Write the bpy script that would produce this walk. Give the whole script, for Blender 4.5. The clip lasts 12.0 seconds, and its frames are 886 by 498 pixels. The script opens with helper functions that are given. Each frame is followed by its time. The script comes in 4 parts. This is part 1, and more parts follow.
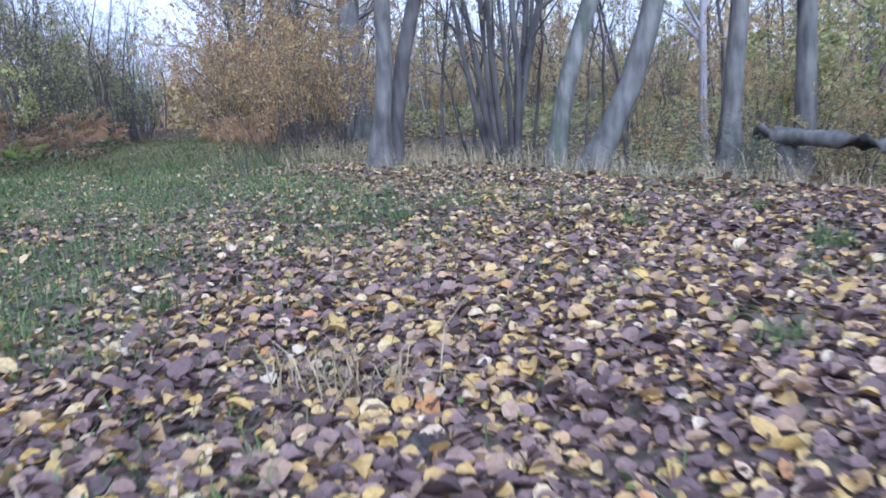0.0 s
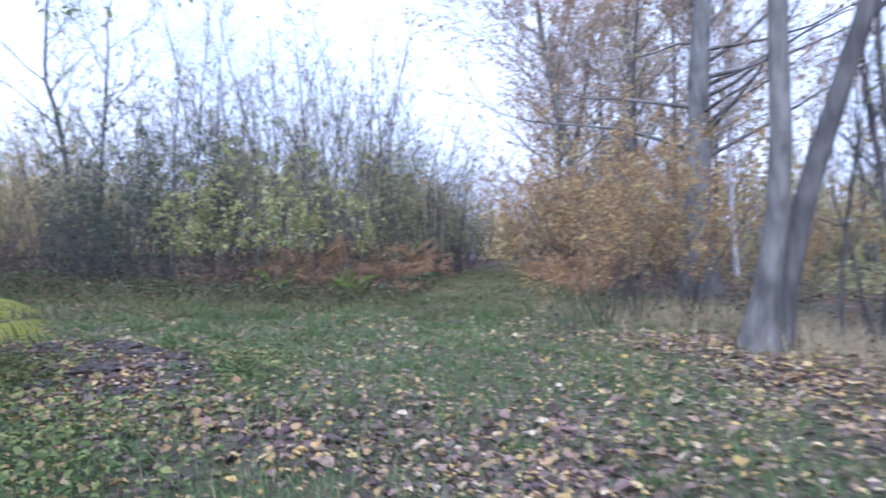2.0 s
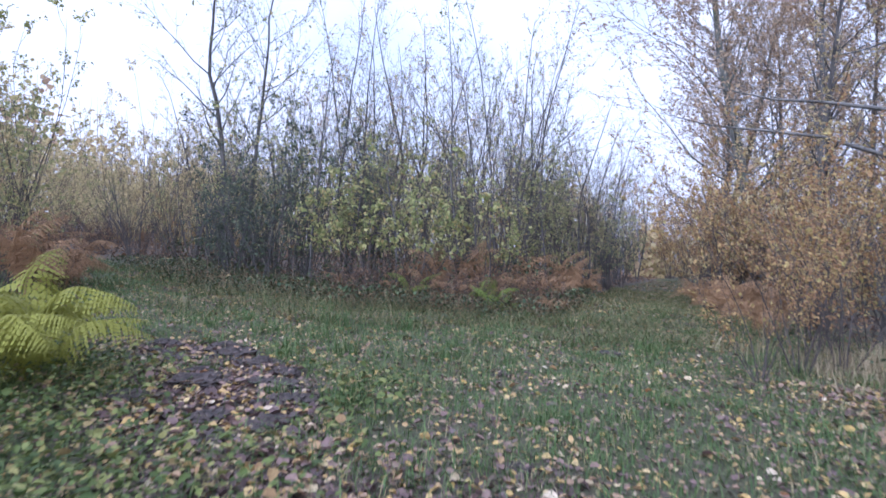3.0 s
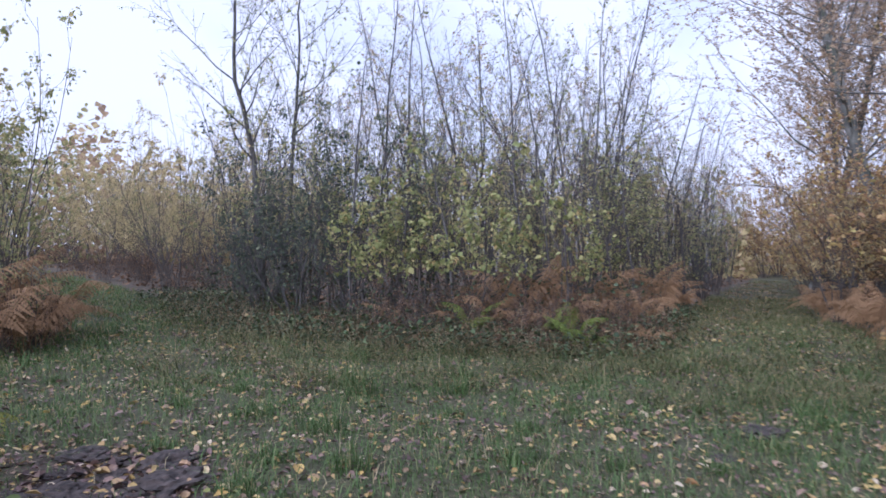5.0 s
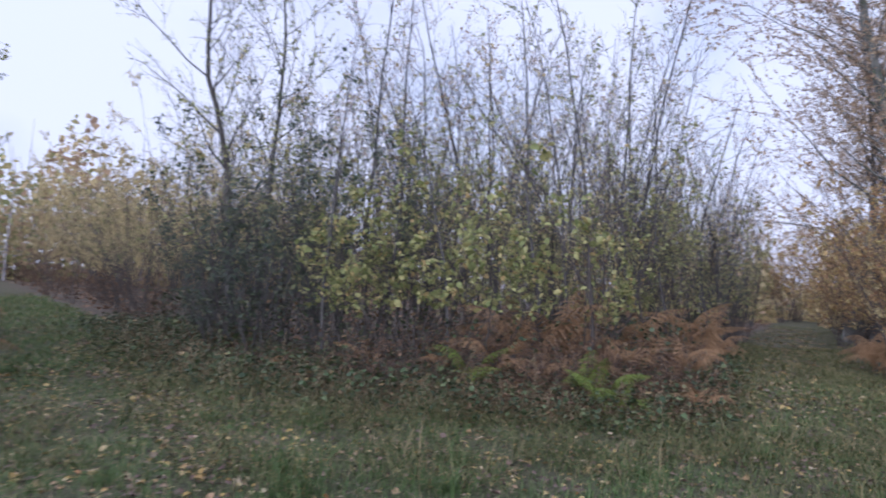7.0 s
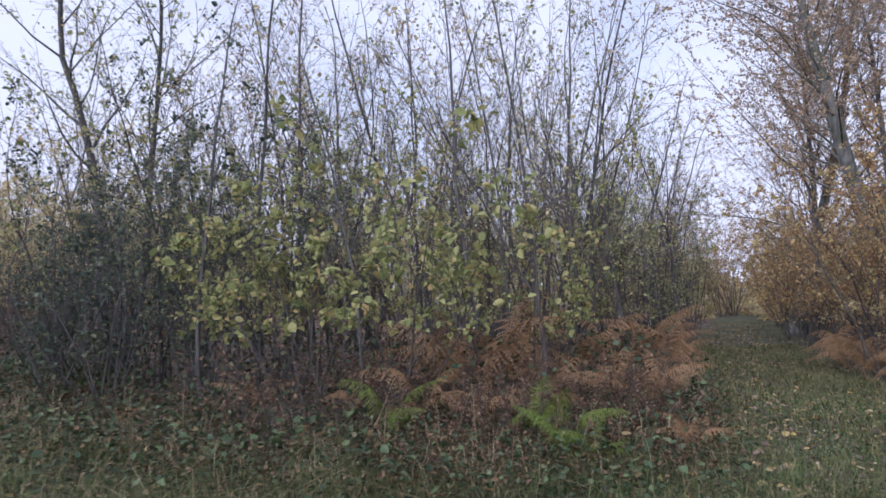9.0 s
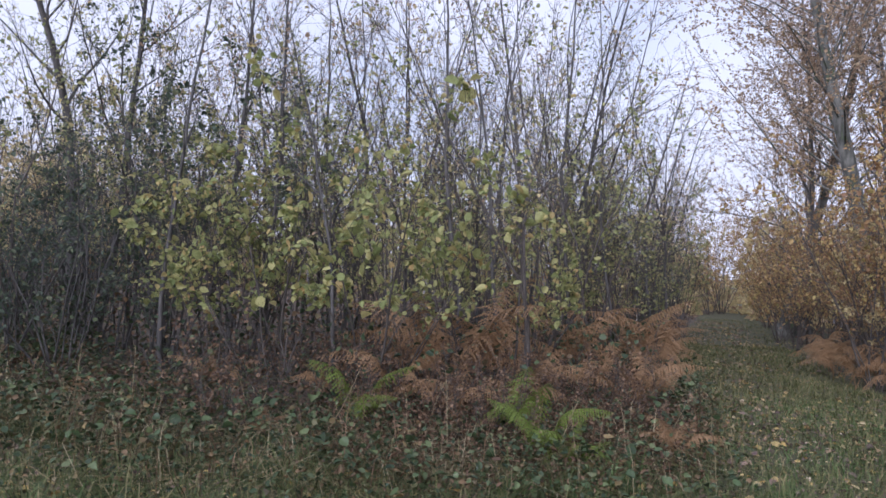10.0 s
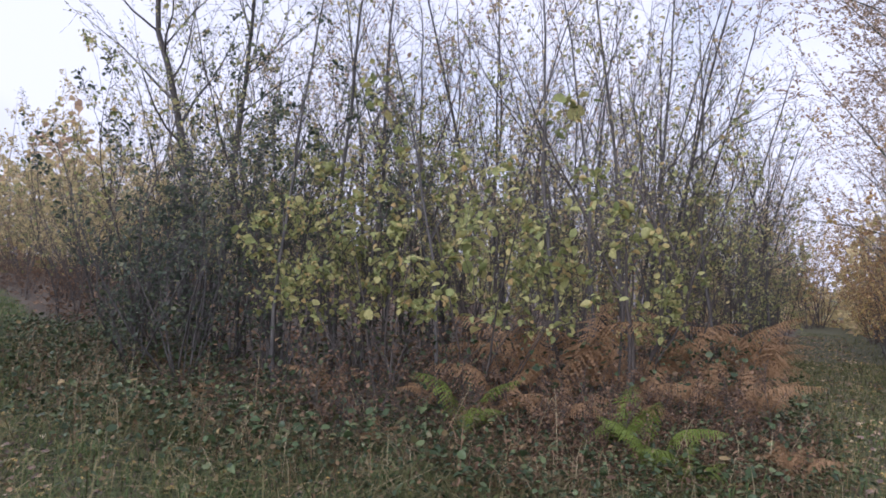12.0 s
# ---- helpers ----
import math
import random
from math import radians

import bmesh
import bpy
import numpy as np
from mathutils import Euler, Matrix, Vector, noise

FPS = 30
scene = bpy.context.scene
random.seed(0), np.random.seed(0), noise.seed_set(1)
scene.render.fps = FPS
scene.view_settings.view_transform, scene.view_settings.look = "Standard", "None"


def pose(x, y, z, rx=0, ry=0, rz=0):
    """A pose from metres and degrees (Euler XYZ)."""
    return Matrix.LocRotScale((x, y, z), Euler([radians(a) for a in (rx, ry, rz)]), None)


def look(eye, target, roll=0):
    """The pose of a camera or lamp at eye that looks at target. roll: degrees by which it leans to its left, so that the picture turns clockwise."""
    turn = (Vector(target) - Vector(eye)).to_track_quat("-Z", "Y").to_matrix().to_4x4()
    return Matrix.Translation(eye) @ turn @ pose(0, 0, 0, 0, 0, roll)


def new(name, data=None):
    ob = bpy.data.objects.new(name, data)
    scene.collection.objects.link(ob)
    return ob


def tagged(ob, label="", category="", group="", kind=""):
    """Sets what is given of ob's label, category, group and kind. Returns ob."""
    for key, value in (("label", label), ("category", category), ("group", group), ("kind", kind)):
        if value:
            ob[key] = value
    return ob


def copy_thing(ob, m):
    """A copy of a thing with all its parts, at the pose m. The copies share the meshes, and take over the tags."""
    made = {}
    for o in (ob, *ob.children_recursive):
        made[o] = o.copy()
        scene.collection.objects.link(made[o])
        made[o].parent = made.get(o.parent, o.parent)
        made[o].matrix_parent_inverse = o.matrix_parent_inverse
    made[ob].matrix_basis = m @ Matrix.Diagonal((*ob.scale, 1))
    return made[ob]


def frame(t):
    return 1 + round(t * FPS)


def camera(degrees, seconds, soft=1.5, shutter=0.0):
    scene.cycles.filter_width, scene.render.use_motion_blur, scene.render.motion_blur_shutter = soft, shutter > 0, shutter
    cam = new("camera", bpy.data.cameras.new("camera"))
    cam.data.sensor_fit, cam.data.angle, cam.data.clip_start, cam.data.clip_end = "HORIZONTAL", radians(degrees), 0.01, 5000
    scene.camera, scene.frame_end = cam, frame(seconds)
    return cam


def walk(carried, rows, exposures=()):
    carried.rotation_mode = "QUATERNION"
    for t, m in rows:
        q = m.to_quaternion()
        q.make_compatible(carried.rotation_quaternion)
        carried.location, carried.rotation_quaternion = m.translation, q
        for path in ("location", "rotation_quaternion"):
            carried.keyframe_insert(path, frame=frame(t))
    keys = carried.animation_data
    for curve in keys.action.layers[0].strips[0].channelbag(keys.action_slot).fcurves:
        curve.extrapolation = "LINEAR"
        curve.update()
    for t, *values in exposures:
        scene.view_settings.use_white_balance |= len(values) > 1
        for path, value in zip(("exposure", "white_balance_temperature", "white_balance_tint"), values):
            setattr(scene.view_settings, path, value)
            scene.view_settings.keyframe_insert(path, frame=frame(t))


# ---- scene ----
# ---- camera ----
cam = camera(66.0, 12.0, soft=1.65, shutter=0.45)
PATH = [
    (0, (-1.003, -13.056, 1.081), (0.309, -11.247, 0.543), -4.9),
    (0.4, (-0.710, -12.622, 1.094), (0.462, -10.744, 0.471), -8.3),
    (0.5, (-0.654, -12.504, 1.099), (0.470, -10.649, 0.333), -10.2),
    (1, (-0.506, -11.855, 1.255), (0.395, -9.820, 0.675), -5.5),
    (1.5, (-0.400, -11.163, 1.325), (0.281, -9.003, 0.925), -0.4),
    (2, (-0.258, -10.421, 1.304), (0.192, -8.166, 1.266), -2.0),
    (2.5, (-0.206, -9.717, 1.273), (-0.140, -7.421, 1.157), -0.8),
    (2.7, (-0.203, -9.448, 1.285), (-0.199, -7.150, 1.224), 0.9),
    (4.3, (-0.068, -7.176, 1.631), (-0.171, -4.879, 1.677), 1.3),
    (4.5, (-0.083, -6.898, 1.625), (-0.198, -4.600, 1.627), -0.1),
    (5, (-0.126, -6.128, 1.611), (-0.383, -3.842, 1.620), -1.2),
    (5.5, (-0.247, -5.436, 1.588), (-0.521, -3.152, 1.573), 2.0),
    (6, (-0.326, -4.823, 1.594), (-0.599, -2.539, 1.602), -1.0),
    (6.5, (-0.348, -4.212, 1.599), (-0.794, -1.958, 1.701), -1.3),
    (7, (-0.280, -3.629, 1.573), (-0.550, -1.348, 1.690), 0.8),
    (7.5, (-0.282, -3.084, 1.548), (-0.371, -0.787, 1.563), -1.8),
    (7.7, (-0.286, -2.855, 1.550), (-0.458, -0.564, 1.643), -3.5),
    (9.3, (-0.187, -1.088, 1.621), (-0.231, 1.208, 1.767), -1.9),
    (9.5, (-0.174, -0.956, 1.626), (-0.273, 1.341, 1.716), -0.6),
    (10, (-0.115, -0.866, 1.617), (-0.144, 1.432, 1.699), 1.3),
    (10.5, (-0.137, -0.896, 1.605), (-0.147, 1.404, 1.610), 0.9),
    (11, (-0.232, -0.927, 1.615), (-0.255, 1.373, 1.607), 1.9),
    (11.5, (-0.359, -0.960, 1.661), (-0.553, 1.328, 1.790), 1.6),
    (12, (-0.383, -1.004, 1.678), (-0.675, 1.275, 1.782), 1.7),
]
walk(cam, [(t, look(eye, target, roll)) for t, eye, target, roll in PATH],
     exposures=[(0, 1.08, 4550, 12), (0.5, 0.92, 4650, 13), (2.0, 1.18, 4650, 15), (2.7, 1.04, 4750, 17), (4.5, 0.76, 5000, 17), (5.5, 0.66, 5050, 17), (7.5, 0.5, 5150, 17), (9.5, 0.54, 5250, 16), (12, 0.62, 5450, 17)])

# ---- light: bright overcast sky, low veiled sun ----
world = bpy.data.worlds.new("overcast")
scene.world = world
world.use_nodes = True
wn, wl = world.node_tree.nodes, world.node_tree.links
sky = wn.new("ShaderNodeTexSky")
sky.sky_type, sky.sun_disc = "NISHITA", False
sky.sun_elevation, sky.sun_rotation = radians(30), radians(205)
sky.dust_density, sky.air_density = 4.0, 1.0
cloud = wn.new("ShaderNodeMix")
cloud.data_type = "RGBA"
cloud.inputs["B"].default_value = (6.9, 6.55, 6.7, 1)
wl.new(sky.outputs["Color"], cloud.inputs["A"])
cover_noise, cover_range = wn.new("ShaderNodeTexNoise"), wn.new("ShaderNodeMapRange")
cover_noise.inputs["Scale"].default_value, cover_noise.inputs["Detail"].default_value = 3.2, 5
cover_range.inputs["From Min"].default_value, cover_range.inputs["From Max"].default_value = 0.36, 0.55
cover_range.inputs["To Min"].default_value, cover_range.inputs["To Max"].default_value = 0.72, 0.97
sky_dir = wn.new("ShaderNodeTexCoord")
wl.new(sky_dir.outputs["Generated"], cover_noise.inputs["Vector"])
wl.new(cover_noise.outputs["Fac"], cover_range.inputs["Value"])
wl.new(cover_range.outputs["Result"], cloud.inputs["Factor"])
wl.new(cloud.outputs["Result"], wn["Background"].inputs["Color"])
wn["Background"].inputs["Strength"].default_value = 0.1
sun = new("sun", bpy.data.lights.new("sun", "SUN"))
sun.data.energy, sun.data.angle, sun.data.color = 2.9, radians(60), (1.0, 0.95, 0.89)
sun.matrix_world = look((0, 0, 0), (0.37, 0.78, -0.5))


# ---- materials ----
def nodes_of(name):
    m = bpy.data.materials.new(name)
    m.use_nodes = True
    return m, m.node_tree.nodes, m.node_tree.links, m.node_tree.nodes["Principled BSDF"]


def ramp_node(n, stops):
    r = n.new("ShaderNodeValToRGB")
    el = r.color_ramp.elements
    while len(el) < len(stops):
        el.new(0.5)
    for e, (pos, col) in zip(el, stops):
        e.position, e.color = pos, (*col, 1)
    return r


def noise_node(n, l, scale, detail=4, coords="Object"):
    tc = n.new("ShaderNodeTexCoord")
    t = n.new("ShaderNodeTexNoise")
    t.inputs["Scale"].default_value, t.inputs["Detail"].default_value = scale, detail
    l.new(tc.outputs[coords], t.inputs["Vector"])
    return t


def leaf_material(name, stops, rough=0.55, clear=0.35):
    """Leaves: each blade takes a colour of its own, mottled, and lets some light through."""
    m, n, l, p = nodes_of(name)
    g = n.new("ShaderNodeNewGeometry")
    ramp = ramp_node(n, stops)
    l.new(g.outputs["Random Per Island"], ramp.inputs["Fac"])
    spots = noise_node(n, l, 60, 3)
    mott = n.new("ShaderNodeMix")
    mott.data_type, mott.blend_type = "RGBA", "MULTIPLY"
    mott.inputs["Factor"].default_value = 0.45
    dirt = ramp_node(n, [(0.35, (0.45, 0.4, 0.38)), (0.6, (1, 1, 1))])
    l.new(spots.outputs["Fac"], dirt.inputs["Fac"])
    l.new(ramp.outputs["Color"], mott.inputs["A"])
    l.new(dirt.outputs["Color"], mott.inputs["B"])
    l.new(mott.outputs["Result"], p.inputs["Base Color"])
    p.inputs["Roughness"].default_value = rough
    p.inputs["Specular IOR Level"].default_value = 0.22
    tr = n.new("ShaderNodeBsdfTranslucent")
    l.new(mott.outputs["Result"], tr.inputs["Color"])
    mix = n.new("ShaderNodeMixShader")
    mix.inputs["Fac"].default_value = clear
    l.new(p.outputs["BSDF"], mix.inputs[1])
    l.new(tr.outputs["BSDF"], mix.inputs[2])
    l.new(mix.outputs["Shader"], n["Material Output"].inputs["Surface"])
    return m


def bark_material(name, dark, light, scale=9, moss=None):
    m, n, l, p = nodes_of(name)
    tc = n.new("ShaderNodeTexCoord")
    mp = n.new("ShaderNodeMapping")
    mp.inputs["Scale"].default_value = (1, 1, 0.22)
    l.new(tc.outputs["Object"], mp.inputs["Vector"])
    t = n.new("ShaderNodeTexNoise")
    t.inputs["Scale"].default_value, t.inputs["Detail"].default_value = scale, 8
    l.new(mp.outputs["Vector"], t.inputs["Vector"])
    big = noise_node(n, l, 1.7, 3)
    add = n.new("ShaderNodeMath")
    add.operation = "MULTIPLY_ADD"
    add.inputs[1].default_value = 0.5
    l.new(big.outputs["Fac"], add.inputs[0])
    half = n.new("ShaderNodeMath")
    half.operation = "MULTIPLY"
    half.inputs[1].default_value = 0.5
    l.new(t.outputs["Fac"], half.inputs[0])
    l.new(half.outputs[0], add.inputs[2])
    stops = [(0.36, dark), (0.62, light)]
    if moss:
        stops = [(0.34, moss), (0.44, dark), (0.62, light)]
    r = ramp_node(n, stops)
    l.new(add.outputs[0], r.inputs["Fac"])
    l.new(r.outputs["Color"], p.inputs["Base Color"])
    p.inputs["Roughness"].default_value = 0.9
    b = n.new("ShaderNodeBump")
    b.inputs["Strength"].default_value, b.inputs["Distance"].default_value = 0.6, 0.03
    l.new(t.outputs["Fac"], b.inputs["Height"])
    l.new(b.outputs["Normal"], p.inputs["Normal"])
    return m


BARK_GREY = bark_material("grey bark", (0.05, 0.047, 0.045), (0.16, 0.15, 0.14))
BARK_PALE = bark_material("pale bark", (0.05, 0.046, 0.043), (0.16, 0.148, 0.136), 12)
BARK_DARK = bark_material("dark bark", (0.03, 0.028, 0.028), (0.11, 0.1, 0.094))
BARK_MOSS = bark_material("mossy bark", (0.075, 0.075, 0.066), (0.22, 0.21, 0.19), 9, (0.09, 0.125, 0.055))
BARK_TWIG = bark_material("twig bark", (0.04, 0.033, 0.03), (0.11, 0.092, 0.08), 20)
# paler, lavender-grey: distance haze put into the bark colour itself
BARK_HAZE = bark_material("haze-pale bark", (0.2, 0.18, 0.19), (0.36, 0.33, 0.34), 4)
BARK_BIRCH = bark_material("birch bark", (0.35, 0.33, 0.31), (0.75, 0.73, 0.7), 14)

LITTER = leaf_material("fallen leaves", [(0.0, (0.075, 0.05, 0.046)), (0.28, (0.18, 0.12, 0.112)), (0.5, (0.28, 0.19, 0.155)), (0.66, (0.4, 0.27, 0.15)), (0.8, (0.5, 0.34, 0.11)), (0.9, (0.56, 0.42, 0.19)), (0.97, (0.6, 0.5, 0.37)), (1.0, (0.42, 0.2, 0.07))], 0.42, 0.12)
OLDLEAF = leaf_material("wet old leaves", [(0.0, (0.05, 0.036, 0.036)), (0.6, (0.13, 0.09, 0.09)), (1.0, (0.2, 0.14, 0.13))], 0.35, 0.05)
GRASS = leaf_material("grass blades", [(0.0, (0.05, 0.088, 0.03)), (0.45, (0.115, 0.185, 0.06)), (0.8, (0.19, 0.255, 0.095)), (0.92, (0.3, 0.25, 0.12)), (1.0, (0.43, 0.36, 0.22))], 0.5, 0.3)
OLIVEGRASS = leaf_material("olive grass", [(0.0, (0.05, 0.06, 0.022)), (0.5, (0.12, 0.135, 0.05)), (0.75, (0.2, 0.19, 0.08)), (1.0, (0.36, 0.29, 0.16))], 0.6, 0.25)
DRYGRASS = leaf_material("dry grass", [(0.0, (0.3, 0.24, 0.14)), (1.0, (0.5, 0.42, 0.27))], 0.7, 0.25)
HAZEL = leaf_material("hazel leaves", [(0.0, (0.2, 0.24, 0.09)), (0.5, (0.38, 0.4, 0.16)), (0.85, (0.55, 0.51, 0.22)), (1.0, (0.55, 0.39, 0.17))], 0.5, 0.45)
OLIVE = leaf_material("olive leaves", [(0.0, (0.2, 0.23, 0.1)), (0.6, (0.4, 0.4, 0.18)), (1.0, (0.6, 0.5, 0.24))], 0.5, 0.55)
DARKLEAF = leaf_material("dark green leaves", [(0.0, (0.05, 0.07, 0.05)), (0.7, (0.11, 0.14, 0.095)), (1.0, (0.24, 0.25, 0.14))], 0.4, 0.35)
YELLOW = leaf_material("yellow leaves", [(0.0, (0.4, 0.34, 0.17)), (0.5, (0.58, 0.48, 0.25)), (1.0, (0.74, 0.6, 0.32))], 0.5, 0.55)
ORANGE = leaf_material("orange leaves", [(0.0, (0.27, 0.155, 0.09)), (0.45, (0.43, 0.265, 0.13)), (0.8, (0.57, 0.41, 0.17)), (1.0, (0.48, 0.42, 0.15))], 0.55, 0.4)
RUST = leaf_material("rust leaves", [(0.0, (0.32, 0.22, 0.15)), (0.6, (0.5, 0.36, 0.23)), (1.0, (0.64, 0.5, 0.32))], 0.6, 0.55)
FERNBROWN = leaf_material("withered bracken", [(0.0, (0.13, 0.075, 0.042)), (0.5, (0.3, 0.18, 0.095)), (1.0, (0.6, 0.42, 0.24))], 0.7, 0.35)
DEBRIS = leaf_material("withered debris", [(0.0, (0.08, 0.052, 0.036)), (0.6, (0.18, 0.11, 0.07)), (1.0, (0.33, 0.22, 0.14))], 0.7, 0.3)
FERNGREEN = leaf_material("green bracken", [(0.0, (0.11, 0.16, 0.035)), (0.6, (0.21, 0.27, 0.06)), (1.0, (0.4, 0.36, 0.1))], 0.5, 0.45)
IVY = leaf_material("ivy leaves", [(0.0, (0.035, 0.052, 0.025)), (0.5, (0.075, 0.11, 0.048)), (0.82, (0.15, 0.18, 0.08)), (0.93, (0.12, 0.09, 0.045)), (1.0, (0.3, 0.22, 0.1))], 0.3, 0.15)
FERNYELLOW = leaf_material("yellowing bracken", [(0.0, (0.16, 0.19, 0.035)), (0.6, (0.33, 0.33, 0.065)), (1.0, (0.5, 0.36, 0.1))], 0.5, 0.45)
BRAMBLE = leaf_material("bramble leaves", [(0.0, (0.022, 0.035, 0.018)), (0.4, (0.055, 0.08, 0.04)), (0.74, (0.11, 0.135, 0.065)), (0.86, (0.12, 0.085, 0.045)), (1.0, (0.22, 0.14, 0.075))], 0.4, 0.2)
HERB = leaf_material("herb leaves", [(0.0, (0.06, 0.09, 0.03)), (0.6, (0.15, 0.19, 0.055)), (0.88, (0.3, 0.3, 0.1)), (1.0, (0.32, 0.2, 0.1))], 0.5, 0.3)


def ground_material():
    m, n, l, p = nodes_of("forest soil")
    a = n.new("ShaderNodeAttribute")
    a.attribute_name = "litter"
    fine = noise_node(n, l, 22, 8)
    mid = noise_node(n, l, 1.6, 5)
    brown = ramp_node(n, [(0.3, (0.03, 0.023, 0.017)), (0.5, (0.07, 0.052, 0.037)), (0.7, (0.14, 0.105, 0.072))])
    green = ramp_node(n, [(0.3, (0.03, 0.027, 0.014)), (0.48, (0.055, 0.055, 0.026)), (0.6, (0.08, 0.075, 0.036)), (0.75, (0.12, 0.092, 0.052))])
    l.new(fine.outputs["Fac"], brown.inputs["Fac"])
    l.new(fine.outputs["Fac"], green.inputs["Fac"])
    add = n.new("ShaderNodeMath")
    add.operation = "ADD"
    l.new(a.outputs["Fac"], add.inputs[0])
    l.new(mid.outputs["Fac"], add.inputs[1])
    step = n.new("ShaderNodeMapRange")
    step.inputs["From Min"].default_value, step.inputs["From Max"].default_value = 0.58, 0.9
    l.new(add.outputs[0], step.inputs["Value"])
    mix = n.new("ShaderNodeMix")
    mix.data_type = "RGBA"
    l.new(step.outputs["Result"], mix.inputs["Factor"])
    l.new(green.outputs["Color"], mix.inputs["A"])
    l.new(brown.outputs["Color"], mix.inputs["B"])
    l.new(mix.outputs["Result"], p.inputs["Base Color"])
    p.inputs["Roughness"].default_value = 0.95
    b = n.new("ShaderNodeBump")
    b.inputs["Strength"].default_value, b.inputs["Distance"].default_value = 0.8, 0.03
    l.new(fine.outputs["Fac"], b.inputs["Height"])
    l.new(b.outputs["Normal"], p.inputs["Normal"])
    return m


SOIL = ground_material()


def plain_material(name, stops, scale, rough, bump=0.02):
    m, n, l, p = nodes_of(name)
    t = noise_node(n, l, scale, 7)
    r = ramp_node(n, stops)
    l.new(t.outputs["Fac"], r.inputs["Fac"])
    l.new(r.outputs["Color"], p.inputs["Base Color"])
    p.inputs["Roughness"].default_value = rough
    b = n.new("ShaderNodeBump")
    b.inputs["Strength"].default_value, b.inputs["Distance"].default_value = 0.7, bump
    l.new(t.outputs["Fac"], b.inputs["Height"])
    l.new(b.outputs["Normal"], p.inputs["Normal"])
    return m


EARTH = plain_material("dark turned earth", [(0.35, (0.02, 0.016, 0.015)), (0.65, (0.085, 0.065, 0.058))], 14, 0.95, 0.04)
WATER = plain_material("pond water", [(0.3, (0.02, 0.025, 0.02)), (0.7, (0.04, 0.045, 0.04))], 3, 0.06, 0.004)


# ---- terrain ----
def smooth(a, b, v):
    t = np.clip((np.asarray(v, float) - a) / (b - a), 0, 1)
    return t * t * (3 - 2 * t)


def ground_z(x, y):
    """Height of the ground: a nearly flat clearing that falls to a ditch in the east."""
    x, y = np.asarray(x, float), np.asarray(y, float)
    bump = 0.022 * np.sin(2.1 * x + 0.7 * y) + 0.02 * np.sin(1.3 * y - 1.9 * x + 1) + 0.014 * np.sin(4.7 * x) * np.sin(4.1 * y + 2)
    fall = smooth(5.5, 11.5, x) * smooth(3.5, -1.5, y) * smooth(-16, -9, y) * (1 - smooth(15, 22, x))
    bank = smooth(4.7, 7.0, y + 0.12 * x) * smooth(-9, -6, -np.abs(x + 0.8)) * smooth(-14, -8, -y) * 0.12
    far = smooth(60, 200, np.hypot(x, y))
    return (bump - 0.95 * fall + bank - 0.0472 * np.clip(x, -40, 40)) * (1 - far)


def litter_amount(x, y):
    """How thickly fallen leaves cover the ground, 0 to 1."""
    x, y = np.asarray(x, float), np.asarray(y, float)
    wob = 0.5 * np.sin(1.3 * x + 0.6) + 0.35 * np.sin(2.9 * x + 1.7 * y) + 0.3 * np.sin(1.1 * y - x)
    south = smooth(-4.0, -6.0, y + 0.5 * wob) * np.maximum(smooth(-2.0, 0.2, x + 0.12 * (y + 6) + 0.5 * wob), smooth(-9.2, -10.6, y + 0.5 * wob))
    south = south * (0.72 + 0.28 * (np.sin(1.9 * x + 2.3 * y) + np.sin(3.1 * x - 2.2 * y + 1) > -0.9))
    south = south * (1 - smooth(-9.4, -7.6, y) * (0.3 + 0.5 * smooth(0.4, -0.4, np.sin(1.5 * x + 0.9 * y) + 0.6 * np.sin(2.7 * x - 1.6 * y))))
    east = smooth(3.0, 5.0, x + 0.4 * wob - 0.1 * y) * smooth(2.5, -1.5, y)
    tongue = smooth(1.0, 0.3, np.abs(x + 2.3 + 0.5 * (y + 3.2)) + 0.25 * wob) * smooth(-0.8, -1.8, y) * smooth(-6.5, -5, y) * 0.8
    return np.clip(np.maximum(np.maximum(south, east), tongue), 0, 1)


def turned_earth(x, y):
    """A band of earth rooted up beside the bracken, 0 to 1."""
    x, y = np.asarray(x, float), np.asarray(y, float)
    off = np.abs(x - np.interp(y, [-4.4, -3.4, -2.6, -1.6], [-1.9, -1.6, -2.3, -3.0]) + 0.15 * np.sin(5 * y)) + 0.1 * np.sin(6.1 * x)
    return smooth(0.75, 0.35, off) * smooth(-4.9, -4.3, y) * smooth(-1.0, -1.5, y)


# ---- mesh helpers ----
def fill_mesh(name, verts, corners, per, mat, smooth_shade=False):
    """A mesh from arrays: verts (n, 3), and faces of per corners each."""
    verts, corners = np.asarray(verts, np.float32), np.asarray(corners, np.int32).ravel()
    me = bpy.data.meshes.new(name)
    me.vertices.add(len(verts))
    me.vertices.foreach_set("co", verts.ravel())
    me.loops.add(len(corners))
    me.loops.foreach_set("vertex_index", corners)
    count = len(corners) // per
    me.polygons.add(count)
    me.polygons.foreach_set("loop_start", np.arange(count, dtype=np.int32) * per)
    if smooth_shade:
        me.polygons.foreach_set("use_smooth", np.ones(count, bool))
    me.update(calc_edges=True)
    me.materials.append(mat)
    return me


def part(name, me, parent, label=""):
    ob = new(name, me)
    ob.parent = parent
    return tagged(ob, label)


